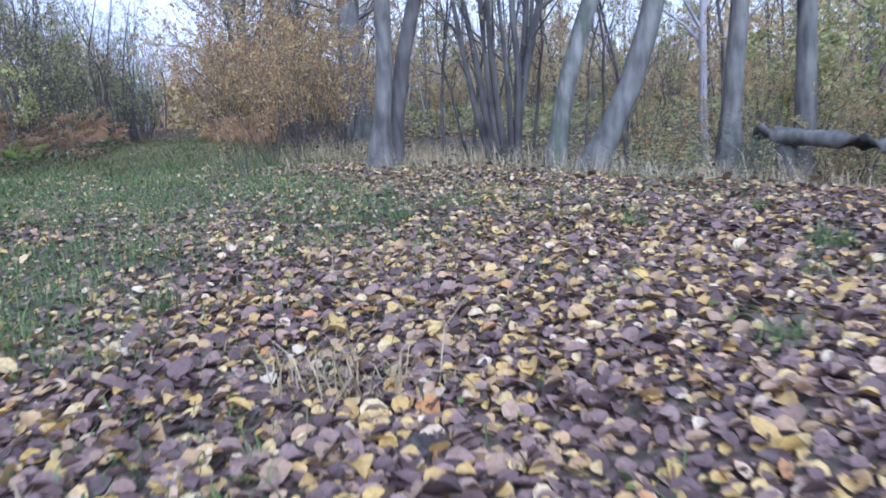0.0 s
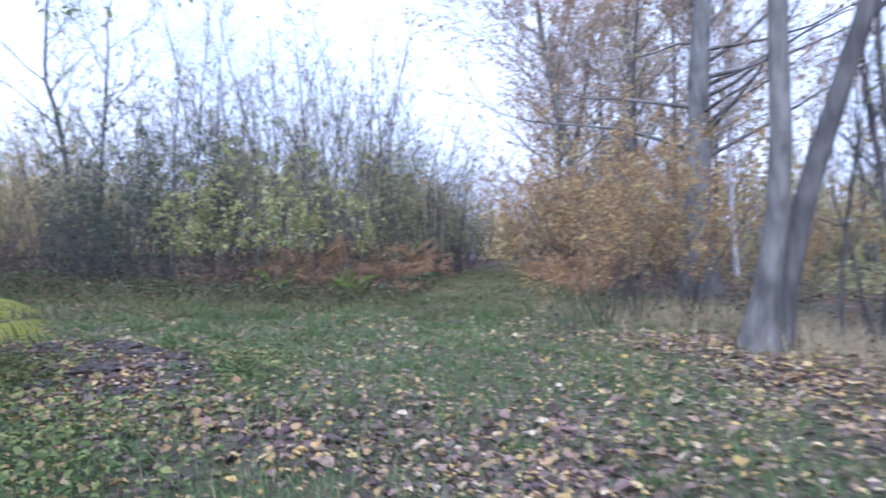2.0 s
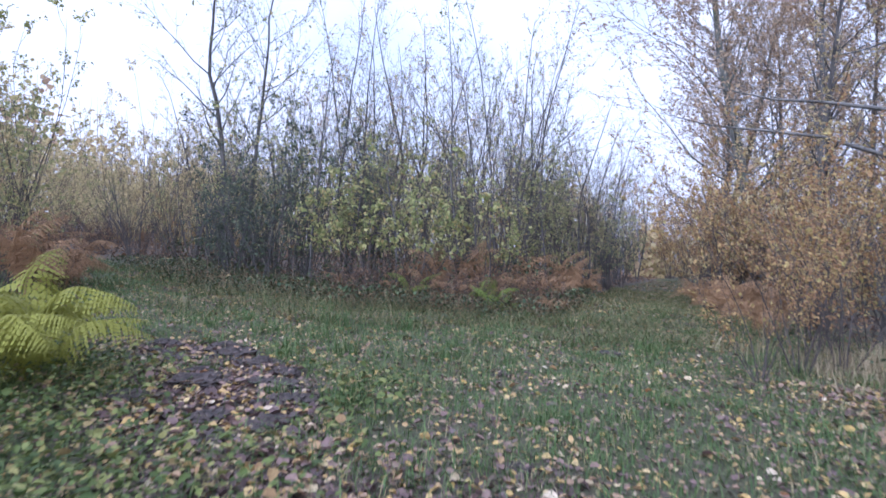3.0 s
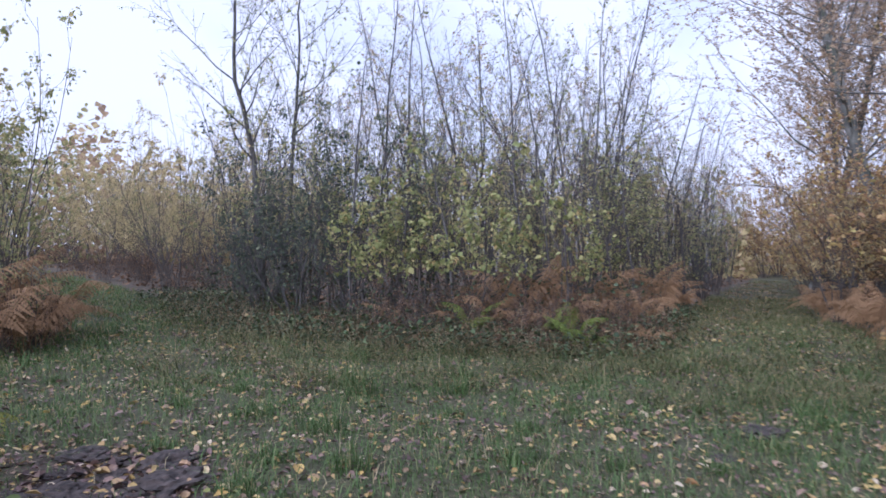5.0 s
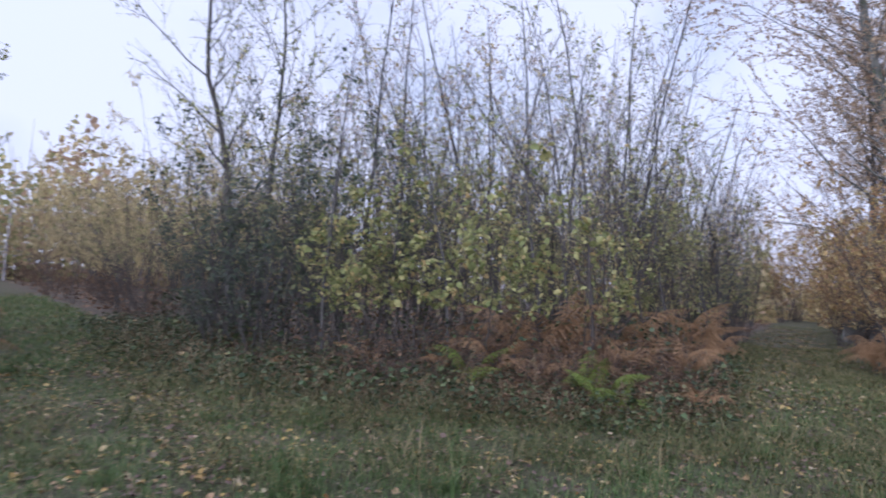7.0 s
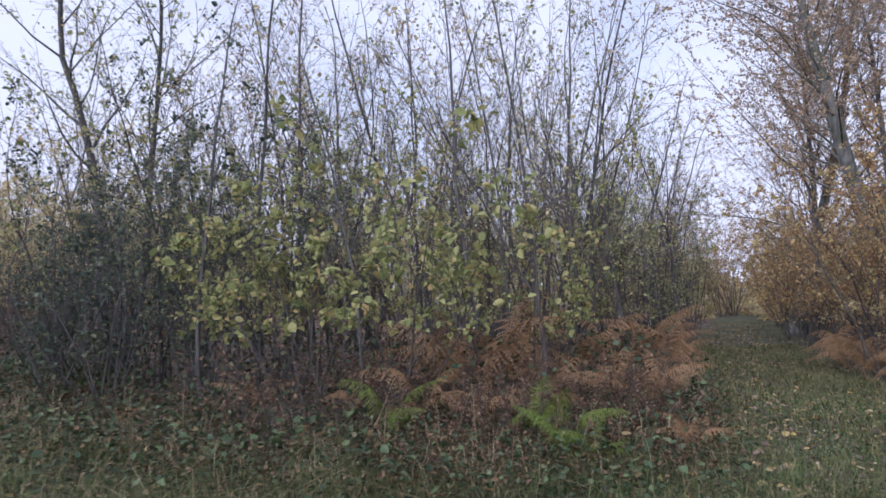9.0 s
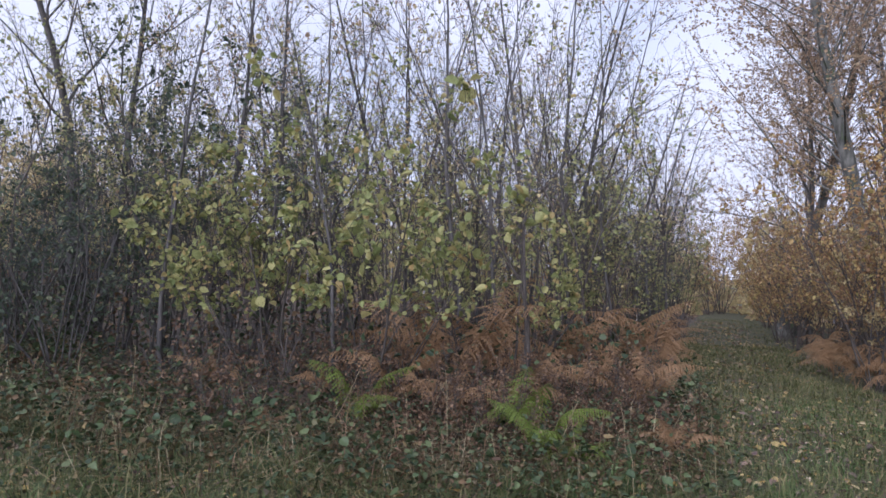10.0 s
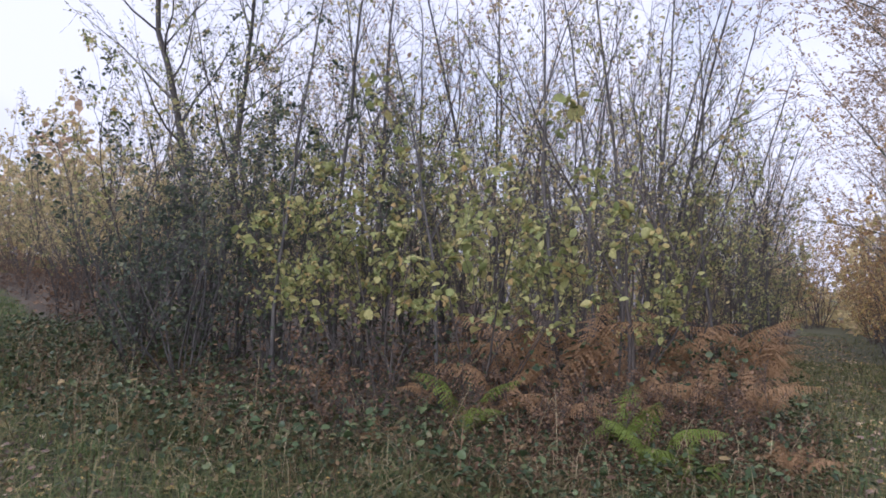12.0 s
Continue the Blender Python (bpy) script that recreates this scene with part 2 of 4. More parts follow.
class Wood:
    """Collects tapered limbs into one skin."""

    def __init__(self):
        self.v, self.f = [], []

    def tube(self, pts, radii, sides):
        base = len(self.v)
        for i, (p, r) in enumerate(zip(pts, radii)):
            d = (pts[min(i + 1, len(pts) - 1)] - pts[max(i - 1, 0)]).normalized()
            a = d.cross(Vector((0.31, 0.95, 0.05))).normalized()
            b = d.cross(a)
            for k in range(sides):
                w = 2 * math.pi * k / sides
                self.v.append(p + (a * math.cos(w) + b * math.sin(w)) * r)
        for i in range(len(pts) - 1):
            for k in range(sides):
                k2 = (k + 1) % sides
                q = base + i * sides
                self.f.append((q + k, q + k2, q + sides + k2, q + sides + k))
        tip = base + (len(pts) - 1) * sides
        for k in range(1, sides - 1, 2):
            self.f.append((tip, tip + k, tip + k + 1, tip + (k + 2) % sides))

    def mesh(self, name, mat):
        return fill_mesh(name, [tuple(v) for v in self.v], self.f, 4, mat, True)


def limb(rng, p, d, length, r0, r1, steps, wander, lift):
    """A crooked line that starts at p towards d."""
    pts, radii, d = [Vector(p)], [r0], Vector(d).normalized()
    for i in range(steps):
        d = (d + Vector((rng.gauss(0, wander), rng.gauss(0, wander), rng.gauss(0, wander) + lift))).normalized()
        pts.append(pts[-1] + d * (length / steps))
        radii.append(r0 + (r1 - r0) * ((i + 1) / steps) ** 0.8)
    return pts, radii


def at_along(pts, f):
    q = f * (len(pts) - 1)
    i = min(int(q), len(pts) - 2)
    return pts[i].lerp(pts[i + 1], q - i), (pts[i + 1] - pts[i]).normalized()


def aside(rng, d, angle):
    """A direction that leaves d by the angle, in a random turn round it."""
    a = d.cross(Vector((rng.gauss(0, 1), rng.gauss(0, 1), rng.gauss(0, 1)))).normalized()
    return d * math.cos(angle) + a * math.sin(angle)


LEAF = np.array([(0, 0, 0), (0.3, 0.3, 0.06), (0.27, 0.7, 0.05), (0, 1, -0.08), (-0.27, 0.7, 0.05), (-0.3, 0.3, 0.06)])
BLADE_Q = np.array([(0, 1, 2, 3), (0, 3, 4, 5)])


ROUND = np.array([(0, 0, 0), (0.24, 0.12, 0.05), (0.36, 0.42, 0.08), (0.25, 0.76, 0.05), (0.02, 1, -0.1), (-0.23, 0.78, 0.06), (-0.37, 0.45, 0.09), (-0.26, 0.14, 0.05)])
ROUND_Q = np.array([(0, 1, 2, 3, 4), (0, 4, 5, 6, 7)])


def leaf_mesh(name, rs, places, size, mat, flat=0.0, spread=0.35, droop=0.3, width=1.0, shape=LEAF):
    """Many folded leaves at the places; flat 1 lays them down, 0 turns them every way."""
    n = len(places)
    yaw = rs.uniform(0, 2 * math.pi, n)
    pitch = rs.normal(-droop, 0.6, n) * (1 - flat) + rs.normal(0, 0.22, n) * flat
    roll = rs.normal(0, 0.8, n) * (1 - flat) + rs.normal(0, 0.3, n) * flat
    s = size * rs.lognormal(0, spread, n).clip(0.45, 1.9)
    t = shape[None] * np.stack([s * width * rs.uniform(0.75, 1.3, n), s, s * rs.uniform(0.3, 3.0, n)], 1)[:, None]
    cr, sr, cp, sp, cy, sy = np.cos(roll), np.sin(roll), np.cos(pitch), np.sin(pitch), np.cos(yaw), np.sin(yaw)
    x, y, z = t[..., 0], t[..., 1], t[..., 2]
    x, z = x * cr[:, None] + z * sr[:, None], -x * sr[:, None] + z * cr[:, None]
    y, z = y * cp[:, None] - z * sp[:, None], y * sp[:, None] + z * cp[:, None]
    x, y = x * cy[:, None] - y * sy[:, None], x * sy[:, None] + y * cy[:, None]
    v = np.stack([x, y, z], 2) + np.asarray(places, float)[:, None]
    faces = BLADE_Q if len(shape) == 6 else ROUND_Q
    q = faces[None] + len(shape) * np.arange(n)[:, None, None]
    return fill_mesh(name, v.reshape(-1, 3), q, faces.shape[1], mat)


def blade_mesh(name, rs, places, height, width, mat, lean=0.5):
    """Grass: narrow blades that bend over."""
    n = len(places)
    h = height * rs.lognormal(0, 0.4, n).clip(0.3, 2.2)
    a = rs.uniform(0, 2 * math.pi, n)
    out = np.stack([np.cos(a), np.sin(a), np.zeros(n)], 1)
    side = np.stack([-np.sin(a), np.cos(a), np.zeros(n)], 1) * (width * rs.uniform(0.6, 1.4, n))[:, None]
    k = lean * rs.uniform(0.2, 1.6, n)
    up = np.array([0, 0, 1.0])
    p0 = np.asarray(places, float)
    p1 = p0 + up * (h * 0.55)[:, None] + out * (h * k * 0.3)[:, None]
    p2 = p0 + up * (h * (0.95 - 0.35 * np.minimum(k, 1.2)))[:, None] + out * (h * k)[:, None]
    v = np.stack([p0 - side, p0 + side, p1 + side * 0.8, p1 - side * 0.8, p2 + side * 0.15, p2 - side * 0.15], 1)
    q = np.array([(0, 1, 2, 3), (3, 2, 4, 5)])[None] + 6 * np.arange(n)[:, None, None]
    return fill_mesh(name, v.reshape(-1, 3), q, 4, mat)


# ---- plants ----
def empty_thing(name, label, category, group=""):
    return tagged(new(name), label, category, group)


def make_tree(name, seed, label, category, bark, leaf=None, height=6.0, radius=0.03, stems=1, lean=(0, 0), splay=0.1, wander=0.07, first=0.3,
              boughs=12, bough_len=0.25, bough_angle=0.6, twigs=4, leaves=120, leaf_size=0.06, sides=5, group="", straight=0.05,
              twig_radius=0.004, bough_lift=0.08, steps=9, flare=1.0, leaf_from=0.0, sub=0, shape=LEAF, bough_thick=0.5, sway=(0, 0, 1)):
    """A tree or shrub: tapered stems with boughs and twigs (part trunk) and its leaves (part crown)."""
    rng, rs = random.Random(seed), np.random.RandomState(seed)
    wood, spots = Wood(), []
    for s in range(stems):
        turn = rng.uniform(0, 2 * math.pi)
        off = 0 if stems == 1 else rng.uniform(0.3, 1) * (0.05 + radius * 1.5)
        tilt = splay * rng.uniform(0.3, 1.2) if stems > 1 else 0
        d = Vector((lean[0] + tilt * math.cos(turn), lean[1] + tilt * math.sin(turn), 1))
        h = height * (1 if s == 0 else rng.uniform(0.6, 1))
        r = radius * (1 if s == 0 else rng.uniform(0.6, 0.95))
        pts, radii = limb(rng, (off * math.cos(turn), off * math.sin(turn), -0.12), d, h + 0.12, r, r * 0.16, steps, wander, straight)
        for i, p in enumerate(pts):
            bow = math.sin(2 * math.pi * sway[2] * i / steps)
            p.x, p.y = p.x + sway[0] * bow, p.y + sway[1] * bow
        radii[0] *= flare
        wood.tube(pts, radii, sides)
        for b in range(boughs):
            f = first + (1 - first) * (b + rng.random()) / boughs
            p, d = at_along(pts, min(f, 0.98))
            ln = h * bough_len * (1.15 - 0.75 * f) * rng.uniform(0.6, 1.3)
            br = max(r * (1.05 - f) * bough_thick, twig_radius * 1.3)
            bp, bq = limb(rng, p, aside(rng, d, bough_angle * rng.uniform(0.7, 1.3)), ln, br, twig_radius * 0.7, 5, 0.13, bough_lift)
            wood.tube(bp, bq, 4 if br > 0.012 else 3)
            for w in range(twigs):
                p2, d2 = at_along(bp, rng.uniform(0.2, 0.97))
                tp, tq = limb(rng, p2, aside(rng, d2, rng.uniform(0.4, 0.9)), ln * rng.uniform(0.25, 0.55), twig_radius, twig_radius * 0.5, 3, 0.16, 0.06)
                wood.tube(tp, tq, 3)
                for w2 in range(sub):
                    p3, d3 = at_along(tp, rng.uniform(0.2, 0.95))
                    sp, sq = limb(rng, p3, aside(rng, d3, rng.uniform(0.4, 0.9)), ln * rng.uniform(0.15, 0.3), twig_radius * 0.7, twig_radius * 0.4, 2, 0.16, 0.04)
                    wood.tube(sp, sq, 3)
                    spots.append((sp, p3.z / height))
                spots.append((tp, p2.z / height))
    ob = empty_thing(name, label, category, group)
    part("trunk", wood.mesh(name + " trunk", bark), ob)
    if leaf and leaves and spots:
        use = [s for s in spots if s[1] >= leaf_from] or spots
        places = []
        for i in range(leaves):
            line, _ = use[rng.randrange(len(use))]
            p, _ = at_along(line, rng.random())
            places.append((p.x + rng.gauss(0, 0.03), p.y + rng.gauss(0, 0.03), p.z + rng.gauss(0, 0.03)))
        part("crown", leaf_mesh(name + " crown", rs, places, leaf_size, leaf, shape=shape), ob)
    return ob


def frond_mesh(name, rng, length, mat, arch, pairs=29, broad=0.15):
    """One bracken frond: an arched rachis with toothed side leaves, in one skin."""
    V, F = [], []
    p, line, steps = Vector((0, 0, 0)), [], pairs + 12
    start, bend, turn = rng.uniform(0.1, 0.3), arch * rng.uniform(0.8, 1.1), rng.uniform(-0.3, 0.3)
    for i in range(steps + 1):
        f = i / steps
        k = min(max((f - 0.3) / 0.4, 0), 1)
        w = start + bend * (k * k * (3 - 2 * k)) + 0.35 * max(0, f - 0.7) / 0.3
        d = Vector((math.sin(w) * math.cos(turn * f), math.sin(w) * math.sin(turn * f), math.cos(w)))
        line.append((p.copy(), d))
        half = 0.006 * (1 - f) + 0.0015
        V += [p + Vector((0, -half, half * 0.5)), p + Vector((0, half, half * 0.5)), p + Vector((half, 0, -half))]
        p = p + d * (length / steps)
    for i in range(steps):
        for k in range(3):
            F.append((3 * i + k, 3 * i + (k + 1) % 3, 3 * i + 3 + (k + 1) % 3, 3 * i + 3 + k))
    for j in range(pairs):
        i = 12 + j
        p, d = line[i]
        taper = 1 - j / pairs
        size = length * broad * (0.06 + 1.1 * taper ** 0.75 * (1.25 - 0.45 * taper)) * rng.uniform(0.75, 1.1)
        for side, sgn in ((0, -1), (1, 1)):
            if rng.random() < 0.06:
                continue
            out = (Vector((0, sgn, 0)) + d * 0.4 + Vector((0, 0, rng.uniform(-0.9, -0.1)))).normalized()
            teeth, root = 6, 3 * i + side
            for t in range(teeth):
                far = p + out * (size * (t + 1) / teeth) + Vector((0, 0, -size * 0.35 * ((t + 1) / teeth) ** 2))
                near = V[root]
                half = size * 0.11 * (1 - t / teeth) ** 0.7 + 0.004
                lift = Vector((0, 0, rng.uniform(-0.5, 0.2) * half))
                mid = near.lerp(far, 0.6)
                k = len(V)
                V += [mid + d * half + lift, far, mid - d * half + lift]
                F.append((root, k, k + 1, k + 2))
                root = k + 1
    return fill_mesh(name, [tuple(v) for v in V], F, 4, mat)


def make_fern(name, seed, label, mat, fronds=8, length=1.0, arch=1.0, group="", broad=0.15):
    rng = random.Random(seed)
    ob = empty_thing(name, label, "fern", group)
    kinds = [frond_mesh(name + " frond", rng, length * rng.uniform(0.8, 1.1), mat, arch * rng.uniform(0.7, 1.3), broad=broad) for _ in range(3)]
    for i in range(fronds):
        fr = part("frond", kinds[i % 3], ob)
        fr.matrix_basis = pose(rng.gauss(0, 0.05), rng.gauss(0, 0.05), -0.03, rng.gauss(0, 12), rng.gauss(0, 10), 360 * i / fronds + rng.uniform(-25, 25)) @ Matrix.Scale(rng.uniform(0.7, 1.15), 4)
    return ob


def put(ob, x, y, turn=0.0, scale=1.0, sink=0.0):
    ob.matrix_basis = pose(x, y, float(ground_z(x, y)) - sink, 0, 0, turn)
    ob.scale = (scale,) * 3
    return ob


def again(ob, x, y, turn=0.0, scale=1.0, sink=0.0):
    c = copy_thing(ob, pose(x, y, float(ground_z(x, y)) - sink, 0, 0, turn))
    c.scale = (scale,) * 3
    return c


# ---- ground ----
def build_ground():
    g = np.sinh(np.linspace(-1, 1, 301) * 7.2)
    g = g / g.max() * 1500
    gx, gy = np.meshgrid(g, g - 1.0, indexing="ij")
    gz = ground_z(gx, gy)
    n = len(g)
    i = (np.arange(n - 1)[:, None] * n + np.arange(n - 1)[None]).ravel()
    q = np.stack([i, i + n, i + n + 1, i + 1], 1)
    me = fill_mesh("ground", np.stack([gx, gy, gz], 2).reshape(-1, 3), q, 4, SOIL, True)
    lit = me.attributes.new("litter", "FLOAT", "POINT")
    woods = np.clip(smooth(0, 1.0, gy - thicket_edge(gx)) + smooth(9, 13, gx) * smooth(16, 12, gy) + smooth(-0.5, -3, gy - west_edge(gx)) * smooth(-9, -12, gx), 0, 1)
    lit.data.foreach_set("value", np.maximum(np.maximum(litter_amount(gx, gy), turned_earth(gx, gy)), 0.75 * woods).ravel().astype(np.float32))
    tagged(new("ground", me), "damp forest soil with moss and leaf mould", "ground", kind="structure")


def thicket_edge(x):
    return np.interp(x, [-60, -30, -11, -5.1, -3.3, -0.5, 1.9, 2.6, 4.6, 8.3, 14, 30, 60], [62, 32, 12.5, 5.9, 4.9, 4.6, 5.4, 7, 13.8, 24, 38, 78, 150])


def east_edge(y):
    return np.interp(y, [-3, 1.9, 6, 13.3, 24, 38, 78, 150], [3.6, 4.9, 5.9, 7.2, 11.0, 16.3, 32, 62])


def west_edge(x):
    return np.interp(x, [-60, -30, -12, -7.5, -6], [56, 27, 8.2, 3.0, -2])


build_ground()

# the ditch's standing water
ring = [(11.3 + 2.2 * math.cos(a) + 0.3 * math.sin(3 * a), -1.2 + 3.6 * math.sin(a) + 0.3 * math.cos(2 * a)) for a in np.linspace(0, 2 * math.pi, 41)[:-1]]
bm = bmesh.new()
bm.faces.new([bm.verts.new((x, y, -1.22)) for x, y in ring])
me = bpy.data.meshes.new("water")
bm.to_mesh(me)
me.materials.append(WATER)
tagged(new("water", me), "still dark water in a woodland ditch", "water", kind="structure")

# ---- the big trees by the ditch ----
tree = make_tree("beech_tree", 11, "pale smooth-barked tree trunk rising from leaf litter", "tree", BARK_PALE, RUST, 13, 0.17, lean=(0.13, -0.05), wander=0.04, straight=0.03, sway=(0.1, -0.05, 1.5), steps=14,
                 first=0.3, boughs=22, bough_len=0.3, bough_angle=1.0, twigs=6, leaves=700, leaf_size=0.07, sides=12, twig_radius=0.006, flare=1.7, bough_lift=0.05, bough_thick=0.25)
put(tree, 5.1, -2.97)
tree = make_tree("beech_tree", 12, "dark grey trunk grown close beside a pale one", "tree", BARK_DARK, RUST, 14, 0.16, lean=(0.24, -0.1), wander=0.04, straight=0.02, sway=(-0.1, 0.05, 1.2), steps=14,
                 first=0.28, boughs=22, bough_len=0.3, bough_angle=1.0, twigs=6, leaves=600, leaf_size=0.07, sides=12, twig_radius=0.006, flare=1.5, bough_lift=0.05, bough_thick=0.25)
put(tree, 5.42, -2.84)
tree = make_tree("leaning_tree", 13, "stout grey trunk leaning over the ditch bank", "tree", BARK_GREY, OLIVE, 13, 0.21, lean=(0.36, -0.24), wander=0.04, straight=0.05, sway=(0.18, -0.12, 1.4), steps=16,
                 first=0.4, boughs=18, bough_len=0.28, bough_angle=0.9, twigs=6, leaves=600, leaf_size=0.07, sides=12, twig_radius=0.008, flare=1.5)
put(tree, 7.1, -5.75)
tree = make_tree("leaning_tree", 14, "dark mossy trunk leaning beside a grey neighbour", "tree", BARK_MOSS, OLIVE, 13, 0.17, lean=(0.3, -0.2), wander=0.05, straight=0.05, sway=(-0.2, 0.12, 1.6), steps=16,
                 first=0.4, boughs=18, bough_len=0.28, bough_angle=0.9, twigs=6, leaves=600, leaf_size=0.07, sides=12, twig_radius=0.008, flare=1.5)
put(tree, 7.05, -5.15)
tree = make_tree("alder_clump", 15, "many-stemmed dark alder clump on the bank", "tree", BARK_DARK, OLIVE, 10, 0.11, stems=9, splay=0.3, wander=0.05, straight=0.05,
                 first=0.3, boughs=9, bough_len=0.22, bough_angle=0.7, twigs=5, leaves=500, leaf_size=0.06, sides=8, twig_radius=0.006)
put(tree, 8.0, -3.0)
tree = make_tree("pale_trunk_tree", 16, "straight pale trunk standing behind the ditch bank", "tree", BARK_PALE, OLIVE, 14, 0.19, lean=(0.06, -0.04), wander=0.03, straight=0.03,
                 first=0.4, boughs=20, bough_len=0.25, bough_angle=0.9, twigs=6, leaves=700, leaf_size=0.07, sides=10, twig_radius=0.008, flare=1.4)
put(tree, 9.6, -6.7)
tree = make_tree("oak_tree", 17, "tall oak with brown autumn leaves beside the track", "tree", BARK_MOSS, RUST, 17, 0.34, lean=(-0.28, 0.0), wander=0.025, straight=0.0, sway=(0.12, 0, 1.3),
                 first=0.17, boughs=56, bough_len=0.42, bough_angle=0.8, twigs=12, leaves=52000, leaf_size=0.066, sides=12, twig_radius=0.007, flare=1.5, bough_lift=0.07, sub=2, bough_thick=0.2)
put(tree, 13.5, 20.7)
again(tree, 13.4, 27.0, 140, 0.85)
again(tree, 17.2, 19.0, 70, 0.9)
tree = make_tree("oak_tree", 18, "thick grey oak trunk with bare level boughs", "tree", BARK_GREY, RUST, 17, 0.42, wander=0.03, straight=0.03,
                 first=0.2, boughs=48, bough_len=0.36, bough_angle=1.2, twigs=11, leaves=9000, leaf_size=0.07, sides=12, twig_radius=0.006, flare=1.5, bough_lift=0.05, sub=2, bough_thick=0.2)
put(tree, 9.8, 5.8)
tree = make_tree("forked_tree", 19, "crooked forked tree with thin bare top branches", "tree", BARK_DARK, OLIVE, 9.2, 0.12, stems=2, lean=(0.1, 0), splay=0.16, wander=0.12, steps=14,
                 first=0.4, boughs=15, bough_len=0.42, bough_angle=0.85, twigs=7, leaves=2200, leaf_size=0.055, sides=8, twig_radius=0.006, sub=2)
put(tree, -6.8, 11.6)
tree = make_tree("birch_sapling", 20, "thin pale birch stem inside the thicket", "tree", BARK_BIRCH, YELLOW, 6.5, 0.055, wander=0.03, first=0.5, boughs=9, bough_len=0.2, leaves=80)
put(tree, 5.4, 19.3)

# ---- patterns to copy ----
POLE_SPECS = [  # bark, leaf, height, radius, stems, lean, wander, bough angle, leaves
    (BARK_DARK, OLIVE, 8.4, 0.046, 1, (0.05, 0), 0.06, 0.5, 300), (BARK_DARK, RUST, 7.2, 0.036, 2, (-0.08, 0.02), 0.12, 0.75, 480),
    (BARK_TWIG, HAZEL, 6.4, 0.028, 2, (0.14, 0), 0.13, 0.8, 560), (BARK_DARK, RUST, 9.0, 0.052, 1, (-0.06, 0), 0.05, 0.5, 260),
    (BARK_TWIG, YELLOW, 7.6, 0.04, 3, (0, 0), 0.1, 0.65, 500), (BARK_DARK, OLIVE, 5.8, 0.026, 2, (0.2, 0), 0.14, 0.8, 560),
    (BARK_DARK, RUST, 8.6, 0.06, 2, (0.12, 0.02), 0.1, 0.75, 420)]
POLES = [make_tree("hazel_pole", 30 + i, "slender grey stem with fine twigs and sparse leaves", "sapling", bark, leaf, tall, rad, stems=st, splay=0.2, wander=wan, lean=ln, first=0.28,
                   boughs=13, bough_len=0.24, bough_angle=ba, twigs=5, leaves=lv, leaf_size=0.05, sides=5, group="stems of the thicket", twig_radius=0.004, sub=2, steps=12)
         for i, (bark, leaf, tall, rad, st, ln, wan, ba, lv) in enumerate(POLE_SPECS)]


def shrub(name, seed, label, bark, leaf, height, leaves, size, stems=9, **more):
    spec = dict(stems=stems, splay=0.45, wander=0.1, first=0.15, boughs=6, bough_len=0.3, bough_angle=0.7, twigs=3, leaves=leaves, leaf_size=size,
                sides=5, twig_radius=0.003, steps=7, radius=0.018)
    spec.update(more)
    return make_tree(name, seed, label, "shrub", bark, leaf, height, **spec)


HAZELS = [shrub("hazel_bush", 50 + i, "spreading hazel bush with large yellow-green leaves", BARK_TWIG, HAZEL, 3.4, 720, 0.072, 5, splay=0.7, bough_len=0.42, bough_angle=0.95, twigs=5, leaf_from=0.3, shape=ROUND, group="hazel bushes") for i in range(2)]
DARKS = [shrub("privet_bush", 53 + i, "dense dark-green leaved bush in the thicket", BARK_DARK, DARKLEAF, 3.4, 1050, 0.05, 10, group="dark bushes") for i in range(2)]
DARK_TALLS = [shrub("spindle_bush", 68 + i, "tall bush with small dark green leaves up to its top", BARK_DARK, DARKLEAF, 5.0, 1500, 0.05, 7, splay=0.24, first=0.3, leaf_from=0.3, sub=1, group="dark bushes") for i in range(2)]
GREENS = [shrub("willow_shrub", 56 + i, "olive-leaved shrub with thin upright stems", BARK_TWIG, OLIVE, 4.6, 1000, 0.055, 7, splay=0.3, group="shrubs of the thicket") for i in range(2)]
YELLOWS = [shrub("yellow_shrub", 59 + i, "yellow-leaved autumn shrub at the wood's edge", BARK_TWIG, YELLOW, 5.0, 2700, 0.05, 8, splay=0.4, bough_len=0.36, sub=1, group="yellow shrubs") for i in range(2)]
ORANGES = [shrub("orange_shrub", 62 + i, "orange and rust leaved shrub beside the track", BARK_TWIG, ORANGE, 4.0, 2100, 0.046, 8, splay=0.4, bough_len=0.4, sub=1, group="orange shrubs") for i in range(2)]
BROWNS = [shrub("bramble_tangle", 65 + i, "brown tangle of bare twigs and withered leaves", BARK_TWIG, DEBRIS, 1.3, 800, 0.03, 11, splay=0.8, radius=0.008, boughs=6, group="undergrowth") for i in range(2)]
# the olive-leaved kind wears the bark colour paled for haze
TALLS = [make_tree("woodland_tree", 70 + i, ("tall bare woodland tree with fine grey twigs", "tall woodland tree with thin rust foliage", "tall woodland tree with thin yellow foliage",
                   "tall woodland tree with olive foliage")[i], "tree", (BARK_GREY, BARK_GREY, BARK_DARK, BARK_HAZE)[i], (RUST, RUST, YELLOW, OLIVE)[i], (13, 14, 12, 15)[i],
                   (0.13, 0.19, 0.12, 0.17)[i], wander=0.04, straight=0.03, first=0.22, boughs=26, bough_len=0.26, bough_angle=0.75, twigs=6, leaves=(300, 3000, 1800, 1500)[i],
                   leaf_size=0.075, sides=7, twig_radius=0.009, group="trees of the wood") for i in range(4)]
